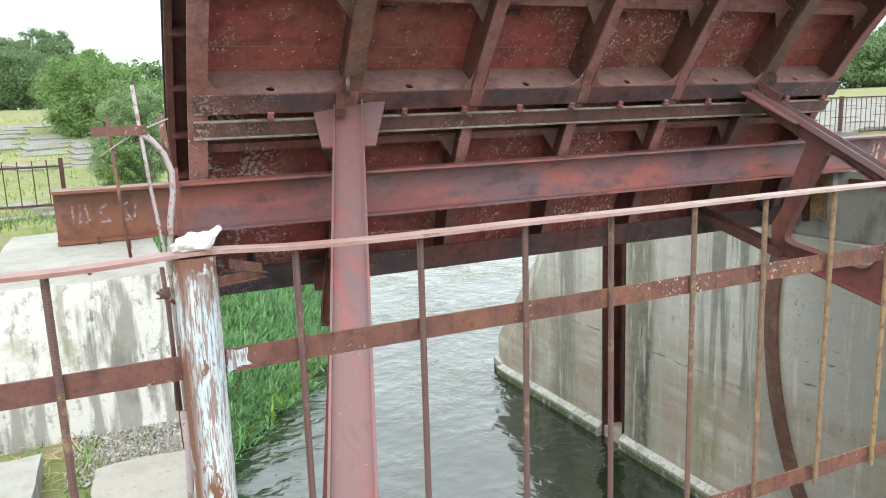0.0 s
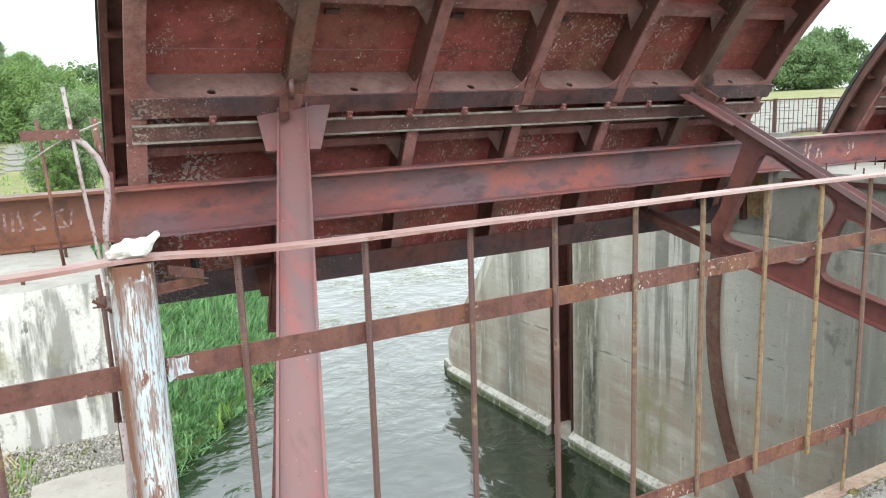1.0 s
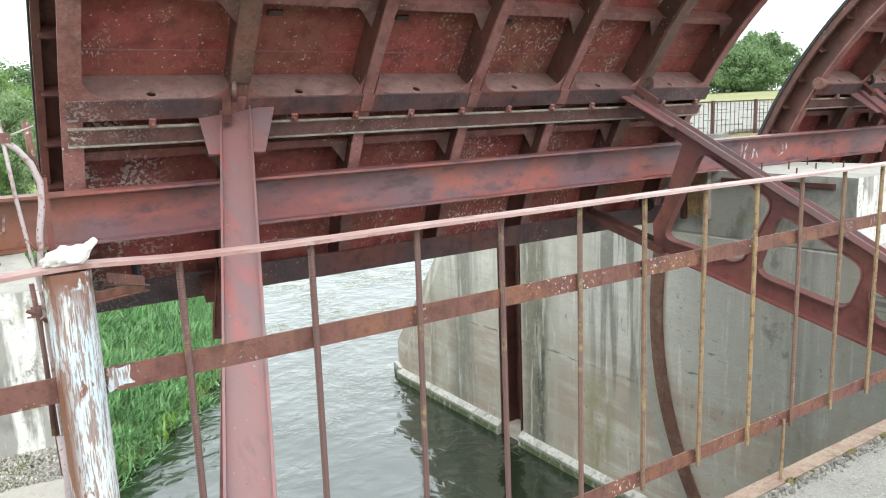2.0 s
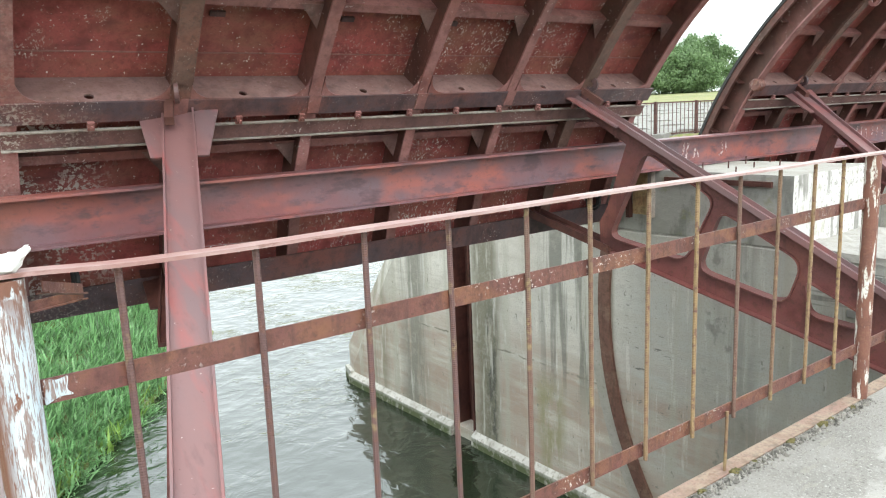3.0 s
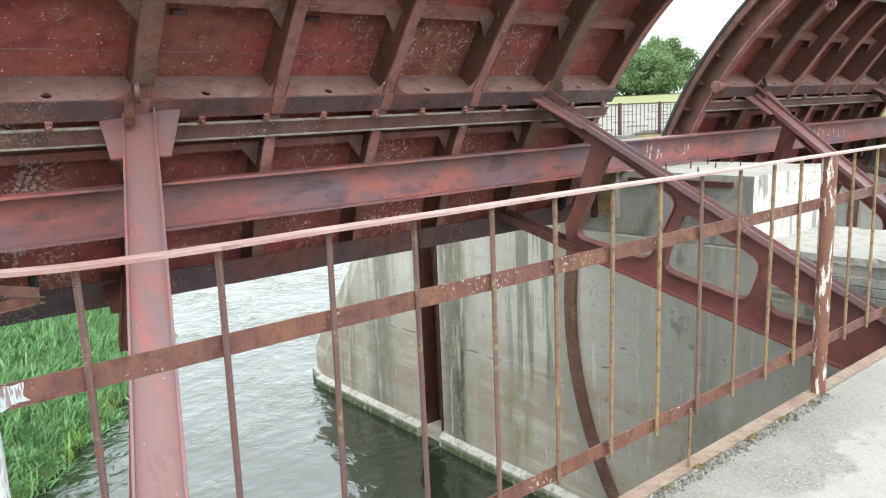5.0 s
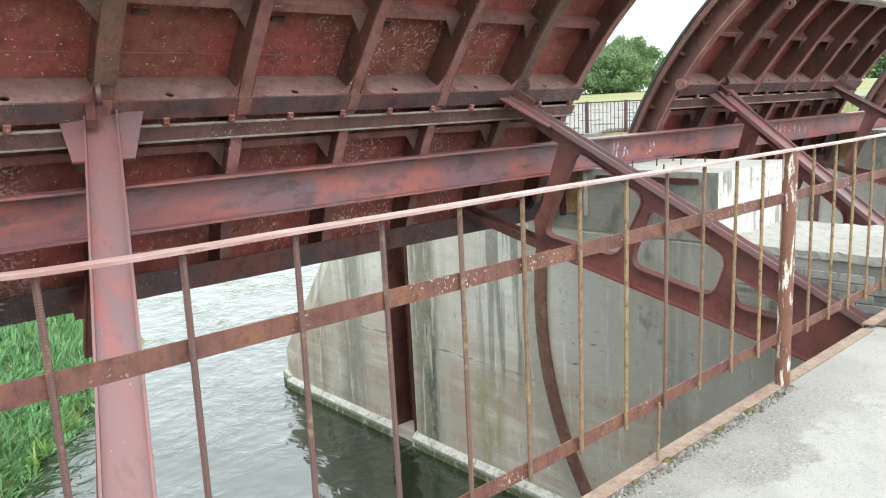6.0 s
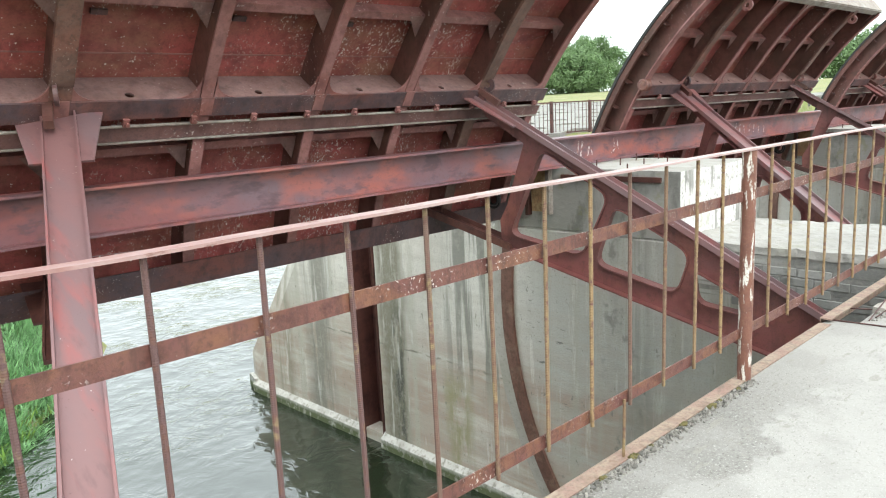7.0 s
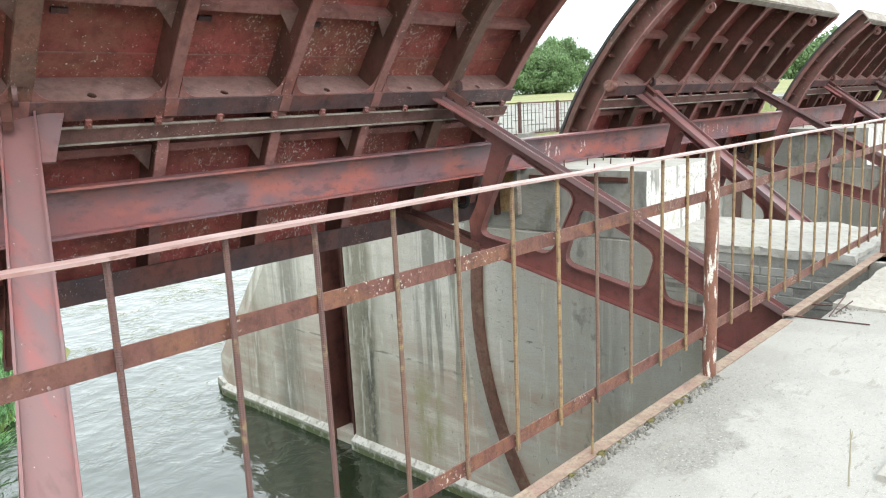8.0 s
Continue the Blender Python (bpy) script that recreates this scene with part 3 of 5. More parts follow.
def pier(x0, x1):
    """A pier between two bays with a gate slot in either face and a raised block."""
    root = empty("pier", ((x0 + x1) / 2, 3, WATER - 1.4))
    inv = Matrix.Translation(-root.location)
    s0, s1, deep = 6.0, 6.44, 0.3
    bm = bmesh.new()
    box(bm, x0, x1, -4.5, s0, -4.8, 0.0)
    box(bm, x0 + deep, x1 - deep, s0, s1, -4.8, 0.0)
    # the cutwater: the flanks draw in over a long taper to a narrower nose
    flank = [(s1, -4.8), (9.18, -4.8), (9.18, -2.85), (7.72, -0.75), (7.72, 0.0), (s1, 0.0)]
    nose = [(s1, -4.8), (9.50, -4.8), (9.50, -2.58), (8.04, -0.75), (8.04, 0.0), (s1, 0.0)]
    rings = [[bm.verts.new((x, y, z)) for y, z in prof] for x, prof in ((x0, flank), (x0 + 0.10, nose), (x1 - 0.10, nose), (x1, flank))]
    bm.faces.new(rings[0]), bm.faces.new(rings[-1][::-1])
    for a, b in zip(rings, rings[1:]):
        for i in range(6):
            bm.faces.new((a[i], a[(i + 1) % 6], b[(i + 1) % 6], b[i]))
    bev(bm, 0.025)
    bm.transform(inv)
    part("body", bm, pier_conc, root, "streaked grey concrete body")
    bm = rough_up(box(bmesh.new(), x0 + 0.002, x1 - 0.002, 1.77, 4.3, 0.0, 0.598), 7, 0.012, 5)
    bm.transform(inv)
    part("raised_block", bm, block_conc, root, "whitewashed raised concrete block")
    bm = rough_up(box(bmesh.new(), x0 - 0.012, x1 + 0.012, 0.12, 1.80, -0.035, 0.03), 34, 0.020, 5)
    for v in bm.verts:
        v.co += noise.noise_vector(v.co * 17) * 0.012
    bm.transform(inv)
    part("top_slab", bm, ledge_conc, root, "pale crumbling slab")
    for x, sx in ((x0, 1), (x1, -1)):
        bm = bmesh.new()
        lo, hi = sorted((x - sx * 0.012, x + sx * (deep - 0.01)))
        box(bm, lo, hi, s0 + 0.002, s0 + 0.016, -4.0, -0.05)
        box(bm, lo, hi, s1 - 0.016, s1 - 0.002, -4.0, -0.05)
        lo, hi = sorted((x + sx * (deep - 0.03), x + sx * (deep - 0.005)))
        box(bm, lo, hi, s0 + 0.016, s1 - 0.016, -4.0, -0.05)
        bm.transform(inv)
        part("gate_slot", bm, slot_brown, root, "dark brown steel slot lining")
        for y0, y1 in ((-4, s0), (s1, 9.26)):
            lo, hi = sorted((x - sx * 0.075, x + sx * 0.05))
            bm = box(bmesh.new(), lo, hi, y0, y1 - 0.002, -4.6, WATER + 0.23)
            for v in bm.verts:
                if v.co.z > WATER and abs(v.co.x - (x - sx * 0.075)) < 0.01:
                    v.co.z -= 0.10
            bm = rough_up(bm, 9, 0.012, 3)
            bm.transform(inv)
            part("plinth", bm, plinth_conc, root, "pale plinth with green slime at the water")
        lo, hi = sorted((x - sx * 0.05, x + sx * 0.11))
        bm = box(bmesh.new(), lo, hi, 9.20, 9.58, -4.6, WATER + 0.20)
        for v in bm.verts:
            if v.co.y > 9.5 and abs(v.co.x - (x - sx * 0.05)) < 0.01:
                v.co.x += sx * 0.10
        bm = rough_up(bm, 5, 0.010, 3)
        bm.transform(inv)
        part("plinth_nose", bm, plinth_conc, root, "pale nose of the plinth")
        lo, hi = sorted((x + sx * 0.02, x + sx * (deep + 0.05)))
        bm = rough_up(box(bmesh.new(), lo, hi, s0 + 0.018, s1 - 0.018, -4.6, WATER + 0.15), 4, 0.008, 3)
        bm.transform(inv)
        part("slot_sill", bm, pier_conc, root, "stained concrete sill in the slot")
        # curved side guide for the gate
        bm = bmesh.new()
        lo, hi = sorted((x - sx * 0.035, x + sx * 0.01))
        arc(bm, 3.72, 3.865, -46, 18, lo, hi, 26, (-0.055, -0.8))
        bm.transform(inv)
        part("curved_guide", bm, guide_rust, root, "rusty curved steel guide")
        bm = bmesh.new()
        lo, hi = sorted((x - sx * 0.008, x + sx * 0.01))
        arc(bm, 3.88, 4.02, -46, 18, lo, hi, 26, (-0.055, -0.8))
        bm.transform(inv)
        part("guide_bedding", bm, slab_conc, root, "pale concrete bedding beside the guide")
        bm = bmesh.new()
        lo, hi = sorted((x - sx * 0.03, x + sx * 0.02))
        box(bm, lo, hi, 1.95, 3.0, 0.50, 0.545)
        bm.transform(inv)
        part("edge_angle", bm, slot_brown, root, "rusty angle set into the block")
    for i in range(7):
        px, py = x0 + 0.10 + 0.18 * i, 2.35 + 0.45 * ((i * 3) % 4) / 3
        bm = tube(bmesh.new(), [(px, py, 0.57), (px + 0.004, py, 0.65 + 0.01 * (i % 3))], 0.007, 7)
        bm.transform(inv)
        part("stub_bar", bm, slot_brown, root)
    for name, y0, y1, z0, thick, mat, lab in (("hanger_plate", 3.165, 3.37, 0.17, 0.02, hanger_rust, "rusty ochre hanger plate"), ("hanger_edge", 3.12, 3.163, 0.15, 0.06, pale_edge, "pale yellowish edge strip"), ("hanger_bar", 3.39, 3.43, 0.13, 0.05, slot_brown, "dark vertical bar")):
        bm = box(bmesh.new(), x0 - thick, x0 + 0.03, y0, y1, z0, 0.60)
        bm.transform(inv)
        part(name, bm, mat, root, lab)
    return tagged(root, "grey streaked concrete pier between sluice bays", "pier", "piers between the bays", "structure")


def arc(bm, r0, r1, a0, a1, x0, x1, n, c=(0, 0), grow=(0, 0)):
    """A curved bar: radii, angles in degrees and x range, about an axis along x; grow widens both radii above 39 degrees."""
    rows = []
    for i in range(n + 1):
        d = a0 + (a1 - a0) * i / n
        a, k = radians(d), max(0.0, d - 39) / 14
        p, q = r0 + grow[0] * k, r1 + grow[1] * k
        rows.append([bm.verts.new((x, c[0] + r * math.cos(a), c[1] + r * math.sin(a))) for x, r in ((x0, p), (x1, p), (x1, q), (x0, q))])
    for p, q in zip(rows, rows[1:]):
        for j in range(4):
            bm.faces.new((p[j], p[(j + 1) % 4], q[(j + 1) % 4], q[j]))
    bm.faces.new(rows[0]), bm.faces.new(rows[-1][::-1])
    return bm


for i in range(4):
    pier(WALL_R + PITCH * i, WALL_R + PIER + PITCH * i)

# left abutment
abut = empty("abutment", (-0.2, 2.6, -4))
inv = Matrix.Translation(-abut.location)
bm = box(bmesh.new(), -0.9, WALL_L, -3.5, 6.4, -4.8, -0.13)
bm.transform(inv)
part("wall", bm, pier_conc, abut)
bm = rough_up(box(bmesh.new(), -0.58, 0.15, 1.98, 3.62, -0.1, 0.598), 9, 0.014, 4.3)
bm.transform(inv)
part("raised_block", bm, block_conc, abut, "whitewashed raised concrete block")
for px, py in ((-0.12, 3.0), (-0.165, 2.12), (-0.52, 2.2), (0.02, 2.75)):
    bm = tube(bmesh.new(), [(px, py, 0.56), (px - 0.004, py, 0.64)], 0.008, 7)
    bm.transform(inv)
    part("stub_bar", bm, slot_brown, abut)
tagged(abut, "concrete abutment with a whitewashed raised block", "abutment", kind="structure")

# ---- the gates ----
R, RI = 4.08, 3.83
TAPER = 0.06
A_BOT, A_TOP, A_GIRDER = 13.6, 53.0, 34.3
RIBS = [0.455, 1.34, 2.195, 3.04, 3.885, 4.73, 5.59]
ARM_X = {1.34: 0.21, 4.73: 5.70}


def on(a, r):
    return r * math.cos(radians(a)), r * math.sin(radians(a))


def arm(parent, xa, xt):
    """A splayed arm: upper channel, lower chord and a plate web with three openings."""
    y1, z0 = 3.20, 0.8
    k = (xt - xa) / y1
    nrm = Vector((1, k, 0)).normalized()

    def place(y, z, off):
        return Vector((xa + k * (y1 - y), y, z)) + nrm * off

    outer = [(3.23, 2.09), (0.12, 0.06), (0.0, -0.16), (0.25, -0.16), (2.93, 0.80), (3.04, 0.86), (3.05, 1.04), (2.98, 1.18), (2.82, 1.70), (3.14, 1.93)]
    holes = [rounded(c, r) for c, r in (([(2.66, 1.66), (2.11, 1.27), (2.33, 0.76), (2.96, 0.92)], 0.10),
                                        ([(2.08, 1.20), (1.50, 0.83), (1.60, 0.49), (2.24, 0.70)], 0.11),
                                        ([(1.49, 0.71), (1.07, 0.465), (1.12, 0.365), (1.455, 0.43)], 0.08))]
    body = part("arm", plate(bmesh.new(), outer, holes, place, 0.009), web_red, parent, "plate-web gate arm with rounded openings")
    p, q = place(3.23, 2.09, 0), place(0.12, 0.06, 0)
    u = (q - p).normalized()
    up = nrm.cross(u)
    if up.z < 0:
        up = -up
    bm = bmesh.new()
    prof = ((-0.095, 0), (0.081, 0), (0.081, 0.042), (0.070, 0.042), (0.070, 0.012), (-0.084, 0.012), (-0.084, 0.042), (-0.095, 0.042))
    e0, e1 = ([bm.verts.new(c + nrm * a + up * h) for a, h in prof] for c in (p, q))
    for i in range(8):
        bm.faces.new((e0[i], e0[(i + 1) % 8], e1[(i + 1) % 8], e1[i]))
    for e in (e0, e1[::-1]):
        bm.faces.new((e[0], e[1], e[4], e[5]) if e is e0 else (e[7], e[6], e[3], e[2]))
        bm.faces.new((e[1], e[2], e[3], e[4]) if e is e0 else (e[6], e[5], e[4], e[3]))
        bm.faces.new((e[0], e[5], e[6], e[7]) if e is e0 else (e[7], e[2], e[1], e[0]))
    part("upper_channel", bm, arm_red, body, "pinkish primer channel")
    for s in (-1, 1):
        bm = bmesh.new()
        o = nrm * (0.082 if s > 0 else -0.096)
        d = u * 0.47
        w = nrm * s * 0.135
        a = [p + o, p + o + w, p + o + w * 0.45 + d, p + o + d]
        lo = [bm.verts.new(c) for c in a]
        hi = [bm.verts.new(c + up * 0.012) for c in a]
        bm.faces.new(lo), bm.faces.new(hi[::-1])
        for i in range(4):
            bm.faces.new((lo[i], lo[(i + 1) % 4], hi[(i + 1) % 4], hi[i]))
        part("gusset", bm, arm_red, body)
    bm = bmesh.new()
    out = -0.14 if xt < xa else 0.0
    strip(bm, place(2.93, 0.80, out * 0.7), place(0.25, -0.16, out * 0.5), 0.18, -0.012, nrm, (0, 0, 1))
    part("lower_chord", bm, web_red, body)
    # short channel from the lower chord to the bottom girder, with its side plates
    a, b = place(3.70, 1.09, out), place(2.93, 0.80, out)
    bm = bmesh.new()
    strip(bm, a, b, 0.19, 0.012, nrm, (0, 0, 1))
    for s in (-1, 1):
        strip(bm, a + nrm * s * 0.089, b + nrm * s * 0.089, 0.012, 0.055, nrm, (0, 0, 1))
    strip(bm, a + nrm * 0.0, b, 0.19, -0.012, nrm, (0, 0, 1))
    foot = part("lower_strut", bm, slot_brown, body, "dark channel strut to the bottom girder")
    for s in (-1,) if xt < xa else (1,):
        w, d = nrm * s * 0.13, (b - a) * 0.55
        ring = [a + nrm * s * 0.096, a + nrm * s * 0.096 + w, a + nrm * s * 0.096 + w * 0.4 + d, a + nrm * s * 0.096 + d]
        bm = bmesh.new()
        lo = [bm.verts.new(c - Vector((0, 0, 0.008))) for c in ring]
        hi = [bm.verts.new(c + Vector((0, 0, 0.004))) for c in ring]
        bm.faces.new(lo), bm.faces.new(hi[::-1])
        for i in range(4):
            bm.faces.new((lo[i], lo[(i + 1) % 4], hi[(i + 1) % 4], hi[i]))
        part("side_plate", bm, slot_brown, foot)
    # flat rims round the openings
    for hole in holes:
        bm = bmesh.new()
        ring = [Vector((*c, 0)) for c in hole]
        for i in range(len(ring)):
            a, b = ring[i], ring[(i + 1) % len(ring)]
            vs = [bm.verts.new(place(a.x, a.y, -0.06)), bm.verts.new(place(a.x, a.y, 0.06)), bm.verts.new(place(b.x, b.y, 0.06)), bm.verts.new(place(b.x, b.y, -0.06))]
            bm.faces.new(vs)
        bmesh.ops.remove_doubles(bm, verts=bm.verts, dist=0.001)
        bmesh.ops.recalc_face_normals(bm, faces=bm.faces)
        bmesh.ops.solidify(bm, geom=bm.faces[:], thickness=0.010)
        part("opening_rim", bm, web_red, body)
    # lifting eye at the arm's head
    c = Vector((3.12, 2.20))
    rim = [(c.x + 0.062 * math.cos(t), c.y + 0.062 * math.sin(t)) for t in (i * math.pi / 12 for i in range(24))]
    eye = [(c.x + 0.024 * math.cos(t), c.y + 0.024 * math.sin(t)) for t in (i * math.pi / 8 for i in range(16))]
    part("lifting_eye", plate(bmesh.new(), rim, [eye], place, 0.012), girder_dark, body, "round steel lifting eye")
    bm = bmesh.new()
    strip(bm, place(3.02, 2.02, -0.05), place(3.22, 2.16, -0.05), 0.05, 0.05, nrm, up)
    part("hinge_block", bm, rib_web, body)
    return body


def gate():
    g = empty("sluice_gate", (0, -0.1, -0.8))
    bm = arc(bmesh.new(), R, R + 0.012, A_BOT, A_TOP, 0.32, 5.70, 40)
    part("skin_plate", bm, skin_red, g, "curved red skin plate with white flecks")
    for x in RIBS:
        end = x in (RIBS[0], RIBS[-1])
        heavy = x in ARM_X
        slim = 0.0 if end else TAPER
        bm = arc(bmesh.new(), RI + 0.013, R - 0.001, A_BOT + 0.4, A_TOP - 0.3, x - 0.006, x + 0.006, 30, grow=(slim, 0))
        rib = part("end_rib" if end else "rib", bm, rib_web, g, "rusty rib web, darkened in colour for shade")
        bm = bmesh.new()
        w = 0.060 if heavy else 0.040
        o = 0.0 if x == RIBS[0] else (-0.05 if x == RIBS[-1] else 0)
        w = 0.054 if x == RIBS[0] else w
        arc(bm, RI - 0.002, RI + 0.012, A_BOT + 0.4, A_TOP - 0.3, x + o - w, x + o + w, 30, grow=(slim, slim))
        if heavy:
            arc(bm, RI - 0.014, RI - 0.003, A_GIRDER + 1.6, A_TOP - 0.6, x - 0.06, x + 0.06, 14, grow=(TAPER, TAPER))
        part("rib_flange", bm, rib_worn if heavy else rib_red, rib, "rust-brown worn flange" if heavy else "worn red paint on the flange")
    for x0, x1, sx in ((0.322, 0.448, 1), (5.597, 5.698, -1)):
        for a in (16, 20.5, 25, 29, 33.5, 38.5, 44, 49):
            bm = arc(bmesh.new(), RI + (0.13 if sx > 0 else 0.12), R - 0.012, a, a + 0.17, x0 + (0.012 if sx > 0 else 0), x1, 1)
            # dark colours here carry the shade inside the end cells
            part("end_stiffener", bm, slot_brown if sx > 0 else rib_web, g)
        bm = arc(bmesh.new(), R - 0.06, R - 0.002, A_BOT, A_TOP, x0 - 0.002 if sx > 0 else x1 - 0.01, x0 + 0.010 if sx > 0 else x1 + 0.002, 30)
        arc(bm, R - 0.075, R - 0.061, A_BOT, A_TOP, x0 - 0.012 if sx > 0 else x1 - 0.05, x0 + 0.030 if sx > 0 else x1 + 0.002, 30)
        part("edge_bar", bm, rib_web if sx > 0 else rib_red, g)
        if sx > 0:
            # added dark sheet over the skin, in place of shade in the deep cell
            bm = arc(bmesh.new(), R - 0.010, R - 0.004, A_BOT, A_TOP, x0 + 0.012, x1 - 0.002, 30)
            part("end_lining", bm, slot_brown, g, "dark sheet standing in for shade in the end bay")
        xe = 0.305 if sx > 0 else 5.701
        bm = arc(bmesh.new(), R - 0.005, R + 0.025, A_BOT, A_TOP, xe, xe + 0.014, 30)
        part("side_seal", bm, rubber, g, "black rubber side seal")
    # main girder: a web with a drain hole in each bay, and its flange
    for x0, x1 in zip(RIBS, RIBS[1:]):
        mid = (x0 + x1) / 2 - 0.03

        def lay(u, v, off):
            y, z = on(A_GIRDER, v)
            return Vector((u, y - off * math.sin(radians(A_GIRDER)), z + off * math.cos(radians(A_GIRDER))))

        hole = [(mid + 0.027 * math.cos(t), RI + 0.05 + 0.027 * math.sin(t)) for t in (2 * math.pi * i / 14 for i in range(14))]
        bm = plate(bmesh.new(), [(x0 + 0.008, RI), (x1 - 0.008, RI), (x1 - 0.008, R - 0.003), (x0 + 0.008, R - 0.003)], [hole], lay, 0.006)
        part("girder_web", bm, ledge_dusty, g, "dusty girder web with a drain hole")
        # rounded corner plates where ribs meet the girder
        for xc, s in ((x0 + 0.05, 1), (x1 - 0.05, -1)):
            bm = bmesh.new()
            pts = [(xc, 0), (xc + s * 0.14, 0)] + [(xc + s * 0.14 * (1 - math.sin(t)), 0.14 * (1 - math.cos(t)) / RI * 57.3) for t in (i * math.pi / 12 for i in range(1, 7))]
            lo = [bm.verts.new((px, *on(A_GIRDER + 0.1 + pa, RI - 0.001))) for px, pa in pts]
            hi = [bm.verts.new((px, *on(A_GIRDER + 0.1 + pa, RI + 0.010))) for px, pa in pts]
            bm.faces.new(lo), bm.faces.new(hi[::-1])
            for i in range(len(lo)):
                bm.faces.new((lo[i], lo[(i + 1) % len(lo)], hi[(i + 1) % len(lo)], hi[i]))
            part("corner_plate", bm, rib_red, g)
            bm = bmesh.new()
            top = A_TOP - 1.0
            lo = [bm.verts.new((px, *on(top - pa, RI + TAPER - 0.004))) for px, pa in pts]
            hi = [bm.verts.new((px, *on(top - pa, RI + TAPER + 0.006))) for px, pa in pts]
            bm.faces.new(lo), bm.faces.new(hi[::-1])
            for i in range(len(lo)):
                bm.faces.new((lo[i], lo[(i + 1) % len(lo)], hi[(i + 1) % len(lo)], hi[i]))
            part("corner_plate", bm, rib_red, g)
        for a, r in ((42.7, 3.99), (28.3, 3.96)):
            bm = bmesh.new()
            arc(bm, r, R - 0.002, a, a + 0.12, x0 + 0.008, x1 - 0.008, 1)
            arc(bm, r - 0.008, r, a - 0.7, a + 0.12, x0 + 0.008, x1 - 0.008, 1)
            part("stiffener", bm, rib_red, g)
            bm = bmesh.new()
            tri = [(x1 - 0.010, a - 2.6), (x1 - 0.16, a - 0.1), (x1 - 0.010, a - 0.1)]
            lo = [bm.verts.new((px, *on(pa, r - 0.012))) for px, pa in tri]
            hi = [bm.verts.new((px, *on(pa, r - 0.002))) for px, pa in tri]
            bm.faces.new(lo), bm.faces.new(hi[::-1])
            for i in range(3):
                bm.faces.new((lo[i], lo[(i + 1) % 3], hi[(i + 1) % 3], hi[i]))
            part("stiffener_gusset", bm, ledge_dusty, g)
    for a in (36.6, 21.0):
        bm = arc(bmesh.new(), R - 0.006, R - 0.001, a, a + 0.12, 0.47, 5.58, 1)
        part("weld_seam", bm, rib_red, g)
    bm = arc(bmesh.new(), RI - 0.018, RI - 0.003, A_GIRDER - 1.75, A_GIRDER + 0.1, 0.43, 5.62, 2)
    part("girder_flange", bm, girder_dark, g, "dark girder flange")
    bm = bmesh.new()
    arc(bm, RI - 0.012, RI - 0.003, 30.3, 31.75, 0.43, 5.62, 2)
    part("clamp_angle", bm, clamp_red, g, "dull red clamping angle")
    for a in (31.76, 30.13):
        bm = arc(bmesh.new(), RI - 0.024, RI + 0.0, a, a + 0.11, 0.43, 5.62, 1)
        part("clamp_edge", bm, pale_edge, g, "pale weathered edge strip")
    for x in RIBS[1:-1]:
        bm = arc(bmesh.new(), RI - 0.024, RI - 0.0185, A_GIRDER - 1.6, A_GIRDER + 0.3, x - 0.042, x + 0.042, 2)
        part("rib_foot", bm, rib_red, g)
    for x0, x1 in zip(RIBS[1:-2], RIBS[2:-1]):
        bm = arc(bmesh.new(), R - 0.02, R - 0.001, 40.2, 40.65, x0 + 0.20, x0 + 0.29, 1)
        part("lug", bm, girder_dark, g, "small dark welded lug")
    x = 0.86
    while x < 5.5:
        bm = bmesh.new()
        arc(bm, RI - 0.04, RI - 0.019, 31.95, 32.7, x - 0.018, x + 0.018, 1)
        y, z = on(32.3, RI - 0.04)
        y2, z2 = on(32.3, RI - 0.06)
        tube(bm, [(x, y, z), (x, y2, z2)], 0.012, 6)
        part("clamp_bolt", bm, rib_red, g)
        x += 0.42
    bm = bmesh.new()
    arc(bm, RI, R - 0.002, A_BOT, A_BOT + 0.2, 0.40, 5.65, 1)
    arc(bm, RI - 0.012, RI - 0.003, A_BOT - 0.1, A_BOT + 2.6, 0.40, 5.65, 3)
    part("bottom_girder", bm, girder_dark, g, "dark bottom girder")
    bm = arc(bmesh.new(), RI + TAPER - 0.004, R + 0.012, A_TOP, A_TOP + 0.2, 0.36, 5.70, 1)
    part("top_edge_plate", bm, pale_edge, g)
    bm = arc(bmesh.new(), RI + TAPER - 0.016, RI + TAPER - 0.005, A_TOP - 1.1, A_TOP, 0.36, 5.70, 2)
    part("top_flange", bm, pale_edge, g, "pale weathered top flange")
    for x in ARM_X:
        y, z = on(50.6, RI + TAPER - 0.06)
        ring = [(y + 0.062 * math.cos(t), z + 0.062 * math.sin(t)) for t in (i * math.pi / 10 for i in range(20))]
        bore = [(y + 0.024 * math.cos(t), z + 0.024 * math.sin(t)) for t in (i * math.pi / 7 for i in range(14))]
        part("hoist_eye", plate(bmesh.new(), ring, [bore], lambda u, v, off, x=x: Vector((x + off, u, v)), 0.012), rib_red, g, "round plate eye for the hoist")
    for xa, xt in ARM_X.items():
        arm(g, xa, xt)
    for x, sx in ((0.40, 1), (5.66, -1)):
        y, z = on(17.5, RI - 0.06)
        bm = bmesh.new()
        for r in (0.055, 0.085):
            tube(bm, [(5.30 if sx < 0 else 0.75, y + r * math.cos(t), z + r * math.sin(t)) for t in (i * math.pi / 9 for i in range(19))], 0.012, 8)
        part("rope_coil", bm, rubber, g, "coil of dark rope")
    return tagged(g, "raised curved rusty red steel sluice gate", "sluice gate", "raised sluice gates")


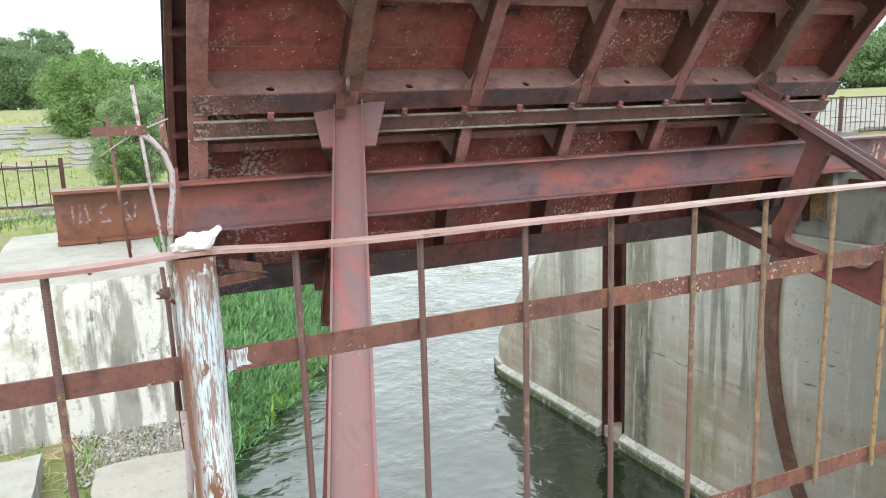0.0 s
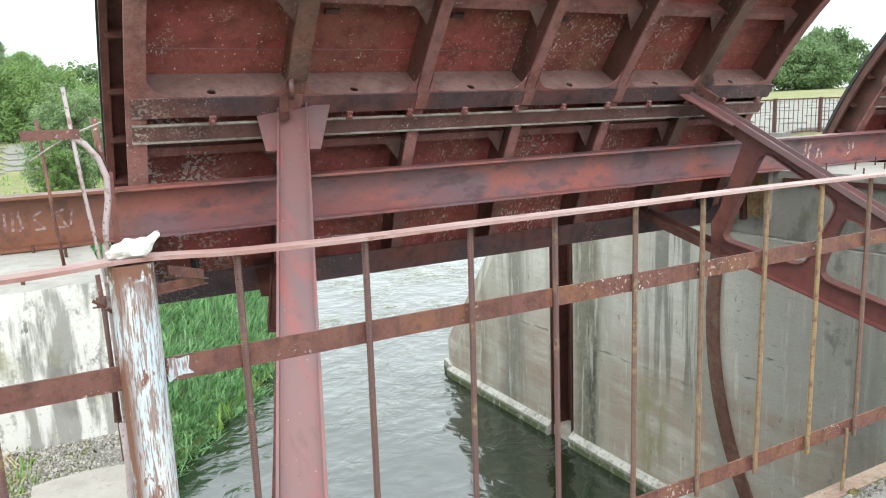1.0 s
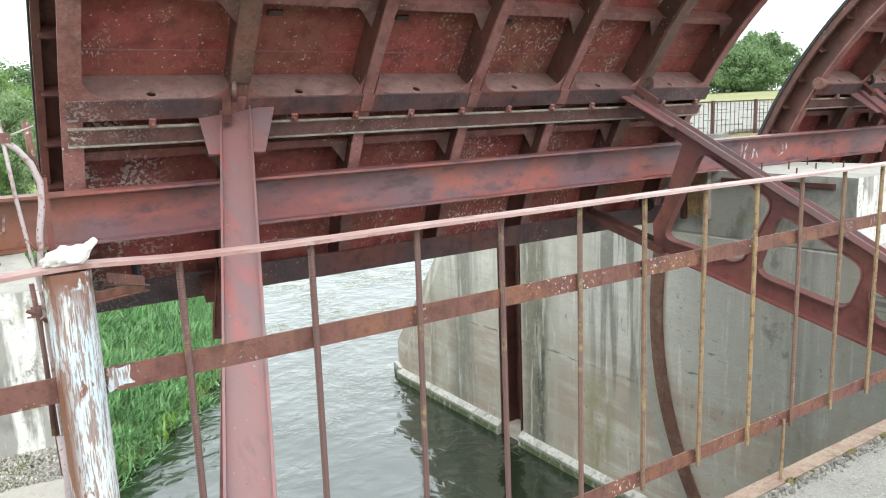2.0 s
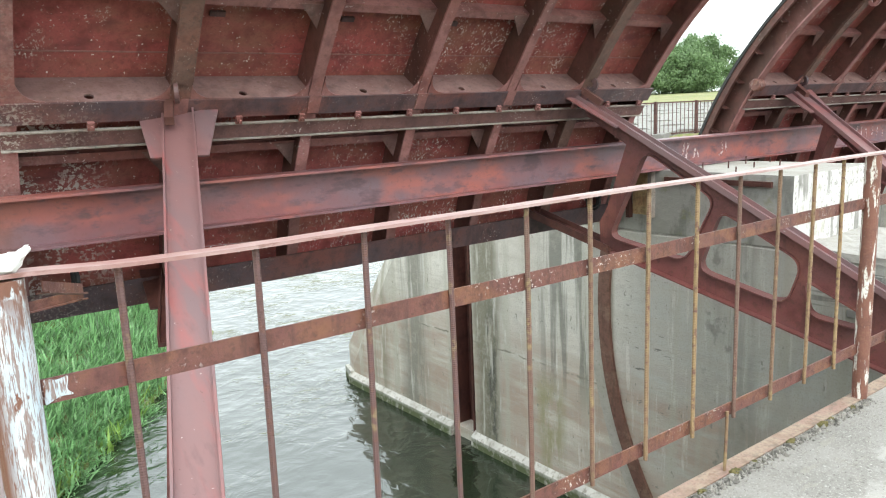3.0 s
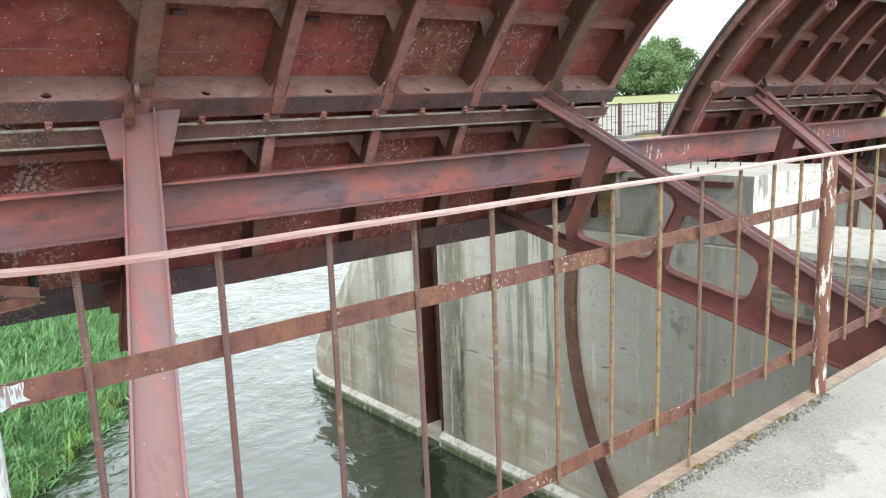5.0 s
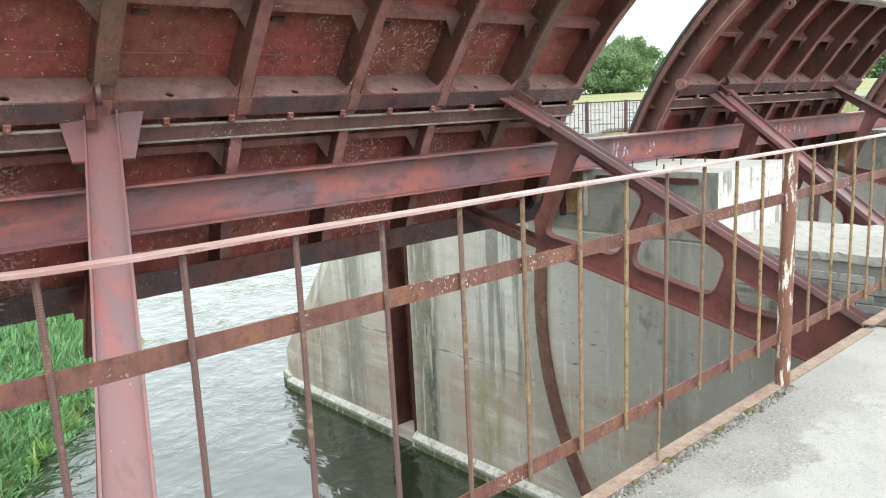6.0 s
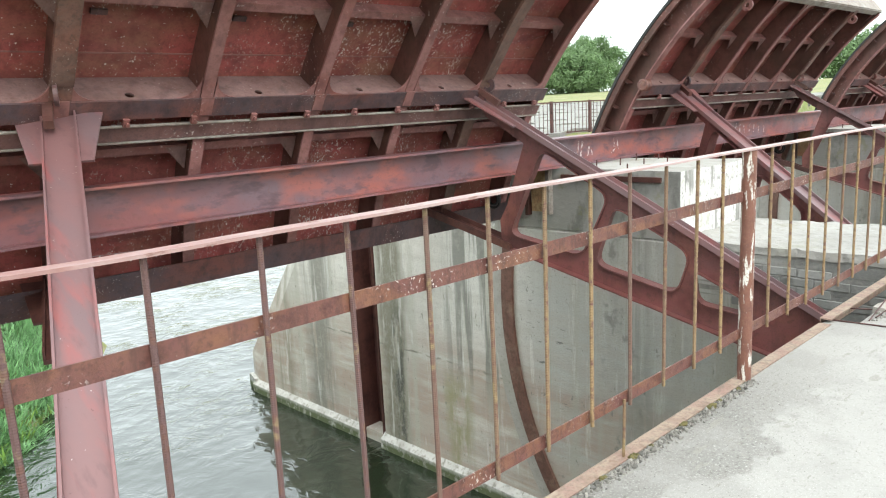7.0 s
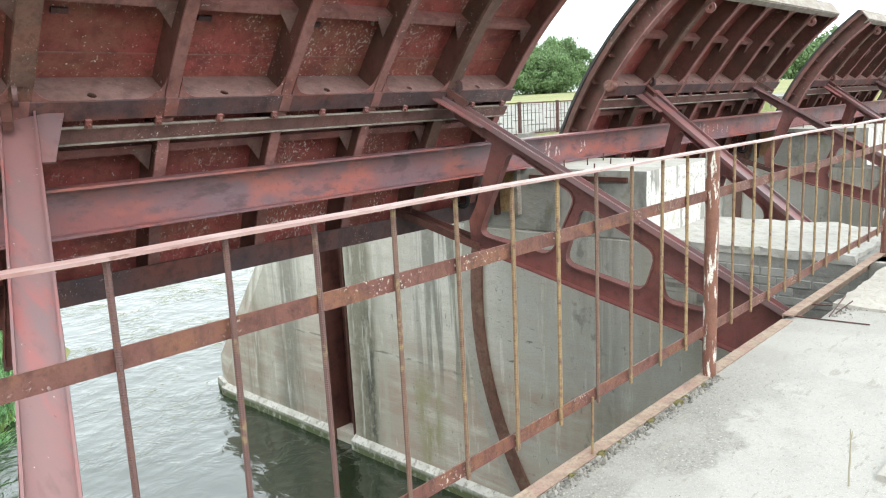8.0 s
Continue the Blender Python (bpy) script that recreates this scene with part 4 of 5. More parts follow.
g0 = gate()
for i in range(1, 4):
    g = copy_thing(g0, pose(PITCH * i, -0.1, -0.8))
    if i == 1:
        y, z = on(34.6, RI - 0.02)
        bm = bmesh.new()
        tube(bm, [(0.36, y, z), (0.37, y, z), (0.40, y, z), (0.43, y, z), (0.46, y, z), (0.47, y, z)], [0.05, 0.066, 0.060, 0.060, 0.066, 0.05], 20)
        part("guide_roller", bm, rust, g, "rusty guide roller")

# locking beam through the arms
bm = bmesh.new()
BY, BZ0, BZ1 = 3.14, 0.602, 0.885
box(bm, -0.32, 27.5, BY - 0.10, BY + 0.10, BZ0, BZ0 + 0.016)
box(bm, -0.32, 27.5, BY - 0.10, BY + 0.10, BZ1 - 0.016, BZ1)
box(bm, -0.32, 27.5, BY - 0.006, BY + 0.006, BZ0 + 0.016, BZ1 - 0.016)
tagged(part("locking_beam", bm, beam_red), "long rusty red steel I-beam resting on concrete blocks", "steel beam")

# ---- railing ----
S = 0.23
ZT, ZM, ZB = 0.995, 0.805, 0.212


def rebar():
    n = 320
    pts, rs = [], []
    for i in range(n + 1):
        pts.append((0, 0, ZB - 0.03 + (ZT - ZB + 0.03) * i / n))
        rs.append(0.0071 if i % 2 else 0.0064)
    return tube(bmesh.new(), pts, rs, 7)


rail = empty("railing", (0, 0, 0))
for i in range(5):
    x = 13 * S * i + (0.042 if i == 0 else 0.0)
    bm = bmesh.new()
    tube(bm, [(x, 0.0, 0.0), (x, 0, 0.5), (x, 0, 1.001 if i == 0 else 0.992)], 0.036 if i == 0 else 0.0295, 24)
    part("post", bm, peel if i == 0 else peel_thin, rail, "pipe post with peeling white paint" if i == 0 else "rusty pipe post with paint remains", smooth=False)
bm = bmesh.new()
last = None
for i in range(0, 520):
    x = -2.2 + i * 0.03
    z = ZT + 0.004 * noise.noise(Vector((x * 1.1, 0, 5))) + 0.010 * math.exp(-((x - 0.05) / 0.12) ** 2) - 0.003 * math.exp(-((x - 0.45) / 0.2) ** 2)
    w = 0.004 * noise.noise(Vector((x * 1.7, 3, 5)))
    row = [bm.verts.new(c) for c in ((x, -0.027 + w, z), (x, 0.024 + w, z), (x, 0.024 + w, z + 0.006), (x, -0.027 + w, z + 0.007))]
    if last:
        for j in range(4):
            bm.faces.new((last[j], last[(j + 1) % 4], row[(j + 1) % 4], row[j]))
    last = row
part("top_rail", bm, rail_pink, rail, "worn pinkish flat top rail")
bm = bmesh.new()
box(bm, -2.2, 13.3, 0.010, 0.015, ZM - 0.022, ZM + 0.021)
box(bm, -2.2, 13.3, 0.015, 0.05, ZM - 0.022, ZM - 0.017)
part("middle_rail", bm, rust, rail, "rusty angle middle rail")
bm = bmesh.new()
box(bm, 0.08, 13.3, 0.010, 0.015, ZB - 0.022, ZB + 0.022)
box(bm, 0.08, 13.3, 0.015, 0.05, ZB - 0.022, ZB - 0.017)
part("bottom_rail", bm, rust, rail, "rusty angle bottom rail")
bm = plate(bmesh.new(), rounded([(0.082, ZM - 0.024), (0.082, ZM + 0.022), (0.104, ZM + 0.016), (0.122, ZM + 0.021), (0.116, ZM - 0.004), (0.128, ZM - 0.014), (0.104, ZM - 0.012)], 0.006, 3), [], lambda u, v, off: Vector((u, 0.0088 + off, v)), 0.0008)
part("paint_splash", bm, peel, rail, "white paint splashed on the rail")
bar0 = part("bar", rebar(), yellow_bar, rail, "ribbed rusty reinforcing bar")
bar0.location.x = S - 0.014
SHIFT = {-1: 0.05, 2: -0.007, 3: -0.002, 12: -0.004}
for i in range(-8, 58):
    if i % 13 == 0 and i >= 0 or i == 1:
        continue
    b = bar0.copy()
    scene.collection.objects.link(b)
    b.location.x = S * i + SHIFT.get(i, random.uniform(-0.004, 0.004))
    b.rotation_euler = (0, radians(random.uniform(-0.5, 0.5)), random.uniform(0, 6))
tagged(rail, "rusty welded steel railing with rebar infill", "railing")

# steel angle along the deck edge
bm = box(bmesh.new(), -2, 4.0, 0.0315, 0.040, -0.11, 0.004)
box(bm, -2, 4.0, -0.020, 0.0315, 0.001, 0.006)
tagged(part("deck_edge_angle", bm, edge_rust), "rusty steel angle along the deck edge", "edge trim", kind="structure")

bm = box(bmesh.new(), 4.03, 9.2, -0.012, 0.046, 0.018, 0.026)
box(bm, 4.03, 9.2, 0.0405, 0.046, -0.06, 0.018)
tagged(part("deck_edge_plate", bm, edge_rust), "raised rusty steel strip along the deck edge", "edge trim", kind="structure")

# ---- clutter on and round the deck ----


def pebbles(bm, n, where, lo, hi, seed):
    rng = random.Random(seed)
    for _ in range(n):
        x, y, z = where(rng)
        r = lo + (hi - lo) * rng.random() ** 2.5
        m = Matrix.LocRotScale((x, y, z + r * 0.25), Euler((rng.uniform(0, 6), rng.uniform(0, 6), rng.uniform(0, 6))), (r, r * rng.uniform(0.6, 1), r * rng.uniform(0.45, 0.8)))
        v = [bm.verts.new(m @ Vector(p)) for p in ((1, 0, 0), (-1, 0.1, 0), (0.1, 1, 0), (0, -1, 0.1), (0, 0.1, 1), (0.1, 0, -1))]
        for a, b, c in ((0, 2, 4), (2, 1, 4), (1, 3, 4), (3, 0, 4), (2, 0, 5), (1, 2, 5), (3, 1, 5), (0, 3, 5)):
            bm.faces.new((v[a], v[b], v[c]))
    return bm


bm = pebbles(bmesh.new(), 4200, lambda q: (q.uniform(-0.32, 0.14), q.uniform(1.5, 1.99), -0.056), 0.003, 0.0095, 1)
tagged(part("gravel", bm, gravel_mat), "grey gravel before the whitewashed block", "gravel", kind="stuff")
bm = pebbles(bmesh.new(), 3500, lambda q: (q.uniform(1.3, 3.0), -0.024 - abs(q.gauss(0, 0.020)), 0.0), 0.002, 0.008, 2)
pebbles(bm, 2500, lambda q: (q.uniform(1.5, 3.2), -0.06 - abs(q.gauss(0, 0.22)), 0.0), 0.0010, 0.0026, 3)
pebbles(bm, 260, lambda q: (q.uniform(4.2, 5.6), -0.14 - abs(q.gauss(0, 0.05)), 0.0), 0.003, 0.014, 5)
pebbles(bm, 420, lambda q: (q.uniform(1.5, 2.9), -0.03 - abs(q.gauss(0, 0.014)), 0.0), 0.006, 0.016, 8)
tagged(part("deck_grit", bm, grit_mat), "loose grit and crumbled concrete along the deck edge", "grit", kind="stuff")
bm = rough_up(box(bmesh.new(), 2.42, 4.2, -1.9, -0.80, -0.02, 0.022), 12, 0.010, 6)
tagged(part("deck_patch", bm, slab_conc), "thin white concrete patch on the deck", "concrete patch", kind="structure")
bm = rough_up(box(bmesh.new(), 4.42, 5.74, -0.80, -0.10, -0.06, 0.016), 26, 0.012, 8)
for v in bm.verts:
    v.co += noise.noise_vector(v.co * 26) * 0.005
tagged(part("broken_screed", bm, slab_conc), "broken pale screed at the crumbling deck edge", "concrete", kind="structure")
bm = bmesh.new()
for mx, my, mr in ((2.05, -0.028, 0.018), (2.16, -0.032, 0.012), (2.40, -0.030, 0.015), (2.62, -0.034, 0.020), (2.70, -0.030, 0.012), (2.86, -0.036, 0.014), (1.86, -0.03, 0.013)):
    ret = bmesh.ops.create_icosphere(bm, subdivisions=3, radius=1)
    for v in ret["verts"]:
        c = v.co.copy()
        v.co = Vector((mx + c.x * mr * 1.6, my + c.y * mr * 0.8, 0.003 + c.z * mr * 0.55)) + noise.noise_vector(c * 3 + Vector((mx, 0, 0))) * mr * 0.5
tagged(part("moss", bm, moss_mat, smooth=True), "olive brown moss cushions along the deck edge", "moss", kind="stuff")
bm = rough_up(box(bmesh.new(), -0.22, 0.12, 0.9, 1.58, -0.2, -0.03), 9, 0.016, 7)
tagged(part("ground_slab", bm, slab_conc), "flat pale concrete slab set in the ground", "concrete slab", kind="structure")
bm = rough_up(box(bmesh.new(), -1.2, -0.40, 0.75, 1.68, -0.2, 0.03), 9, 0.016, 5)
tagged(part("concrete_lump", bm, block_conc), "low weathered concrete block in the grass", "concrete block")


def weed():
    root = empty("dry_weed", (2.33, -0.74, 0))
    bm = tube(bmesh.new(), [(0, 0, 0), (0.004, 0.002, 0.06), (-0.004, 0, 0.12), (0.0, 0.004, 0.19)], [0.0030, 0.0026, 0.0022, 0.0014], 6)
    part("stem", bm, dry, root)
    for z, s in ((0.07, 1), (0.10, -1), (0.13, -1), (0.155, 1)):
        bm = tube(bmesh.new(), [(0, 0, z), (0.006 * s, 0, z + 0.012), (0.010 * s, 0, z + 0.026)], [0.0022, 0.0018, 0.0010], 6)
        part("twig", bm, dry, root)
    tagged(root, "single dry weed stem standing on the deck", "weed")


bm = tube(bmesh.new(), [(2.03, 0.0, 0.004), (2.034, 0.0, 0.11), (2.04, 0.002, ZB)], 0.0055, 8)
part("foot_bar", bm, yellow_bar, rail)
for p, q in (((4.09, 0.03, 0.004), (4.13, -0.36, 0.006)), ((4.40, 0.03, -0.004), (4.46, -0.20, 0.004)), ((4.18, -0.15, 0.006), (4.50, -0.14, 0.05)), ((4.26, -0.16, 0.006), (4.42, -0.20, 0.045))):
    bm = tube(bmesh.new(), [p, [(a + b) / 2 for a, b in zip(p, q)], q], 0.004, 7)
    tagged(part("rebar_offcut", bm, slot_brown), "rusty rod lying on the deck edge", "steel rod", "loose rods")
dry = Mat("dry_stem", (0.30, 0.27, 0.20), 0.8).m
weed()

# rag on the rail
bm = bmesh.new()
bmesh.ops.create_icosphere(bm, subdivisions=4, radius=1)
for v in bm.verts:
    c = v.co.copy()
    f = 1 + 0.38 * noise.noise(c * 1.6) + 0.26 * noise.noise(c * 4.0) + 0.2 * abs(noise.noise(c * 7.0))
    v.co = Vector((c.x * 0.040, c.y * 0.030, c.z * 0.019)) * f
    if c.x > 0.55:
        v.co += Vector((0.018, 0, 0.030)) * ((c.x - 0.55) / 0.45) ** 1.5
    if c.x < -0.3:
        v.co.z -= 0.012 * (-c.x - 0.3)
    v.co.z = max(v.co.z, -0.016)
bm.transform(Matrix.Translation((0.046, -0.002, ZT + 0.030)) @ Matrix.Scale(0.82, 4))
tagged(part("rag", bm, rag_white, smooth=True), "crumpled white plastic rag lying on the top rail", "rag")

# rods and a bent pipe tied to the first post
rods = empty("rod_frame", (0, 0.08, 0.0))
for name, pts, r, m, lab in (
        ("tall_rod", [(0.012, 0, 0.55), (0.008, 0, 0.95), (-0.010, 0, 1.12), (-0.022, 0, 1.29)], 0.0032, grey_pipe, "tall rod with paint remains"),
        ("thin_rod", [(-0.052, 0.02, 0.98), (-0.058, 0.02, 1.06), (-0.066, 0.02, 1.24)], 0.0028, rust, ""),
        ("bent_pipe", [(-0.020, 0, 1.212), (0.0, 0, 1.197), (0.018, 0, 1.172), (0.028, 0, 1.14), (0.026, 0, 1.10), (0.018, 0, 1.06), (0.012, 0, 1.0), (0.012, 0, 0.97)], 0.0052, grey_pipe, "grey bent pipe"),
        ("short_rod", [(0.022, 0.05, 1.24), (0.026, 0.05, 1.18), (0.032, 0.05, 1.12)], 0.006, rust, ""),
        ("brace", [(-0.005, 0, 1.05), (0.006, 0, 1.035), (0.02, 0, 1.02)], 0.003, rust, ""),
        ("low_rod", [(0.004, 0.02, 0.62), (0.0, 0.02, 0.90), (-0.004, 0.02, 0.97)], 0.0042, rust, ""),
        ("yellow_rod", [(0.0014, 0.01, 0.93), (0.0, 0.01, 0.82), (-0.003, 0.01, 0.70)], 0.0034, yellow_bar, "yellowish rusty rod"),
        ("foot_pipe", [(0.006, 0, 0.70), (0.008, 0, 0.62), (0.002, 0, 0.50), (-0.004, 0, 0.02)], 0.0065, grey_pipe, "grey pipe along the post"),
        ("tie", [(-0.018, -0.004, 0.930), (-0.004, -0.006, 0.922), (0.012, -0.004, 0.905)], 0.0035, rust, ""),
        ("wire", [(-0.085, 0, 1.172), (-0.05, 0, 1.195), (-0.02, 0, 1.212), (0.03, 0, 1.232)], 0.0012, grey_pipe, "thin wire")):
    part(name, tube(bmesh.new(), pts, r, 8), m, rods, lab, smooth=True)
bm = box(bmesh.new(), -0.092, -0.006, -0.006, -0.003, 1.206, 1.222)
part("cross_plate", bm, rust, rods, "rusty flat cross piece")
bm = box(bmesh.new(), 0.030, 0.041, 0.03, 0.034, 0.98, 1.145)
part("angle_strip", bm, web_red, rods)
tagged(rods, "rusty rods and a bent grey pipe tied behind the railing post", "metal rods")

# angle bracket behind the first post
br = empty("angle_bracket", (0.09, 0.05, 0.88))
for name, p, q in (("upper_angle", (0.02, 0.02, 0.075), (0.125, 0.27, 0.012)), ("lower_angle", (-0.09, 0.24, -0.012), (0.125, 0.275, 0.0))):
    bm = bmesh.new()
    strip(bm, p, q, 0.024, 0.003, (0.7, -0.7, 0.1), (0, 0, 1))
    strip(bm, p, q, 0.003, 0.022, (0.7, -0.7, 0.1), (0, 0, 1))
    part(name, bm, rust, br)
tagged(br, "rusty angle iron bracket behind the post", "bracket")

# thin wire in front of the beam
bm = tube(bmesh.new(), [(1.22 + 0.12 * i, 2.75, 0.552 - 0.012 * math.sin(i / 12 * math.pi) - 0.002 * i) for i in range(13)], 0.0012, 5)
tagged(part("wire", bm, grey_pipe), "thin steel wire strung before the beam", "wire")

# chalk smudges on the beam's end
marks = empty("chalk_mark", (0.0, BY - 0.0075, 0.75))
for x, z, ln, turn in ((-0.235, 0, 0.10, 2), (-0.20, 0, 0.10, 4), (-0.165, 0.0, 0.085, -12), (-0.182, 0.045, 0.035, 80), (-0.182, -0.045, 0.035, 95), (-0.085, 0.03, 0.05, 60), (-0.08, -0.02, 0.07, -40), (-0.075, -0.05, 0.05, 88), (0.02, 0.035, 0.05, 65), (0.03, -0.01, 0.07, -30), (0.035, -0.05, 0.05, 90), (0.075, 0.0, 0.09, 8)):
    bm = box(bmesh.new(), -0.006, 0.006, -0.001, 0.0, -ln / 2, ln / 2)
    bm.transform(Matrix.Translation((x, 0, z)) @ Matrix.Rotation(radians(turn), 4, "Y"))
    part("mark", bm, chalk, marks)
tagged(marks, "smudged grey chalk marks on the beam end", "chalk marks")
white_chalk = Mat("white_chalk", (0.50, 0.42, 0.41), 0.85).spots(30, 0.44, 0.54, (0.21, 0.085, 0.08)).m
strokes = empty("chalk_mark", (6.5, BY - 0.0075, 0.75))
for x, z, ln, turn in ((-0.30, 0.02, 0.12, 12), (-0.24, 0.0, 0.15, 14), (-0.12, -0.03, 0.10, 20), (-0.06, -0.04, 0.07, 8), (0.36, 0.01, 0.12, -14), (0.42, 0.0, 0.10, -10), (0.33, -0.06, 0.07, 60), (3.30, 0.03, 0.10, 10), (3.42, 0.0, 0.13, 4), (3.55, -0.02, 0.12, -8), (3.72, 0.0, 0.13, 6), (3.86, -0.01, 0.10, 12), (4.02, -0.03, 0.11, -6), (4.2, -0.04, 0.10, 5)):
    bm = box(bmesh.new(), -0.014, 0.014, -0.001, 0.0, -ln / 2, ln / 2)
    bm.transform(Matrix.Translation((x, 0, z)) @ Matrix.Rotation(radians(turn), 4, "Y"))
    part("stroke", bm, white_chalk, strokes)
tagged(strokes, "smeared white chalk strokes on the red beam", "chalk marks")

# ---- reeds, grass, trees ----


def blade(bm, x, y, z, h, w, lean, turn):
    d = Vector((math.cos(turn), math.sin(turn), 0))
    side = Vector((-d.y, d.x, 0)) * w
    p = Vector((x, y, z))
    last = None
    for i, f in enumerate((0, 0.4, 0.75, 1.0)):
        c = p + d * lean * f * f + Vector((0, 0, h * (f - 0.25 * lean * f * f)))
        k = (1, 0.9, 0.55, 0)[i]
        row = [bm.verts.new(c - side * k), bm.verts.new(c + side * k)] if k else [bm.verts.new(c)]
        if last:
            bm.faces.new((last[0], last[1], row[1], row[0]) if k else (last[0], last[1], row[0]))
        last = row


rng = random.Random(7)
bm = bmesh.new()
n = 0
while n < 4600:
    y = rng.uniform(6.7, 15)
    x = rng.uniform(-0.5, 4.5)
    edge = min(1.2 + 0.72 * (y - 8.5), 5.0)
    d = edge - x + 0.35 * noise.noise(Vector((x, y * 2, 3)))
    if d < -0.1 or d > 3.2 or x / (y + 1.3) < 0.02:
        continue
    # a tuft: arching leaves that share one foot and a common lean
    tall = (0.75 + 0.5 * noise.noise(Vector((x * 0.9, y * 0.9, 8)))) * min(1.0, 0.55 + d)
    tilt = rng.uniform(0, 6.3)
    z = max(WATER - 0.05, bank(x, y) - 0.05)
    for _ in range(8):
        turn = tilt + rng.gauss(0, 1.1)
        blade(bm, x + rng.gauss(0, 0.06), y + rng.gauss(0, 0.06), z, tall * rng.uniform(0.15, 0.45), rng.uniform(0.008, 0.018), rng.uniform(0.06, 0.28), turn)
    n += 1
tagged(part("reeds", bm, reed_mat), "dense bright green reeds on the bank", "reeds", kind="stuff")

bm = bmesh.new()
for _ in range(420):
    y = rng.uniform(6.6, 11)
    x = 1.2 + 0.72 * (y - 8.5) + rng.uniform(-0.3, 0.12) + 0.2 * noise.noise(Vector((y * 3, 1, 3)))
    if noise.noise(Vector((x, y, 1)) * 1.5) > -0.05:
        blade(bm, x, y, WATER - 0.03, rng.uniform(0.12, 0.4), rng.uniform(0.012, 0.026), rng.uniform(0.1, 0.35), rng.uniform(0, 6.3))
tagged(part("waterside_weeds", bm, weed_mat), "yellow-green weeds along the water's edge", "weeds", kind="stuff")
bm = bmesh.new()
for _ in range(420):
    x, y = rng.uniform(-1.5, -0.25), rng.uniform(1.45, 1.97)
    a = rng.uniform(0, 3.14)
    strip(bm, (x, y, -0.05 + rng.uniform(0, 0.015)), (x + 0.07 * math.cos(a), y + 0.07 * math.sin(a), -0.045 + rng.uniform(0, 0.02)), 0.001, 0.003, (0, 0, 1), (math.sin(a), -math.cos(a), 0))
tagged(part("dry_straw", bm, straw_mat), "dry trodden straw before the abutment block", "straw", kind="stuff")

bm = bmesh.new()
for _ in range(5000):
    a = rng.random()
    if a < 0.35:
        x, y, h = rng.uniform(-1.6, -0.2), rng.uniform(1.0, 2.0), 0.05
        if -0.24 < x and y < 1.6 or x < -0.38 and y < 1.7:
            continue
    else:
        y = rng.uniform(3.5, 16)
        x, h = -0.1 * y + rng.uniform(-2.4, 2.2), 0.16
        if x > -0.52 and y < 7:
            continue
    if x > WALL_L - 0.1 and y < 8:
        continue
    blade(bm, x, y, bank(x, y) - 0.01 if y > 4.2 or x < -0.3 else -0.06, rng.uniform(0.4, 1) * h, 0.004 if h < 0.1 else 0.008, rng.uniform(0.1, 0.6) * h, rng.uniform(0, 6.3))
tagged(part("grass", bm, grass_mat), "rough tufts of grass on the bank", "grass", kind="stuff")


def paving(name, label, spots, wx, wy, turn, lift=0.13):
    bm = bmesh.new()
    for x, y in spots:
        z = bank(x, y)
        dx = (bank(x + 0.3, y) - bank(x - 0.3, y)) / 0.6
        dy = (bank(x, y + 0.3) - bank(x, y - 0.3)) / 0.6
        m = Matrix.Translation((x, y, z + lift)) @ Vector((-dx, -dy, 1)).to_track_quat("Z", "Y").to_matrix().to_4x4() @ Matrix.Rotation(turn, 4, "Z")
        box(bm, -wx / 2, wx / 2, -wy / 2, wy / 2, -0.4, 0.0, m)
    tagged(part(name, bm, slab_far), label, "paving", kind="stuff")


bm = bmesh.new()
for _ in range(2600):
    x, y = rng.uniform(-6, 2), rng.uniform(16, 40)
    if noise.noise(Vector((x * 0.9, y * 0.5, 6))) > 0.0:
        blade(bm, x, y, bank(x, y), rng.uniform(0.06, 0.2), rng.uniform(0.01, 0.022), rng.uniform(0.05, 0.2), rng.uniform(0, 6.3))
tagged(part("bank_grass", bm, weed_mat), "patchy yellow-green grass between the bank slabs", "grass", kind="stuff")
slab_far = concrete("far_slabs", (0.255, 0.25, 0.235), (0.17, 0.165, 0.145), moss=0.5)
rng = random.Random(11)
paving("bank_slabs", "weathered concrete slabs on the grassy bank", [(-5 + 1.65 * i + rng.uniform(-0.1, 0.1), 24.5 + 1.25 * j + rng.uniform(-0.1, 0.1)) for i in range(5) for j in range(10) if rng.random() < 0.85 and -5 + 1.65 * i < 2.2 - 0.02 * j and math.hypot(-4.9 + 1.65 * i, 1.25 * j - 9) > 1.9], 1.5, 0.98, 0.2, 0.05)
paving("path_slabs", "pale concrete slabs sunk in the grass", [(-2.6 + 0.95 * i + rng.uniform(-0.15, 0.15), 13 + 1.0 * j + rng.uniform(-0.2, 0.2)) for i in range(5) for j in range(4) if rng.random() < 0.6], 0.8, 0.6, 0.3, 0.06)
paving("slope_slabs", "pale concrete slabs on the far slope", [(14.6 + 2.05 * i, 13.6 + 2.05 * j) for i in range(16) for j in range(10) if 14.6 + 2.05 * i > 1.02 * (13.6 + 2.05 * j) + 1.2], 2.045, 2.045, 0.0)


def fence(x0, x1, y, zb, h, gap, every, label):
    root = empty("fence", (x0, y, zb))
    n = int((x1 - x0) / gap)
    for i in range(n + 1):
        x = i * gap
        if i % every == 0:
            part("post", box(bmesh.new(), x - 0.04, x + 0.04, -0.04, 0.04, -0.3, h), slot_brown, root)
        else:
            part("bar", tube(bmesh.new(), [(x, 0, 0.08), (x, 0, h - 0.03)], 0.011, 6), slot_brown, root)
    for z in (0.1, h - 0.16 if every < 8 else h - 0.04):
        part("rail", box(bmesh.new(), 0, n * gap, -0.02, 0.02, z - 0.02, z + 0.02), slot_brown, root)
    return tagged(root, label, "fence", "fences on the banks")


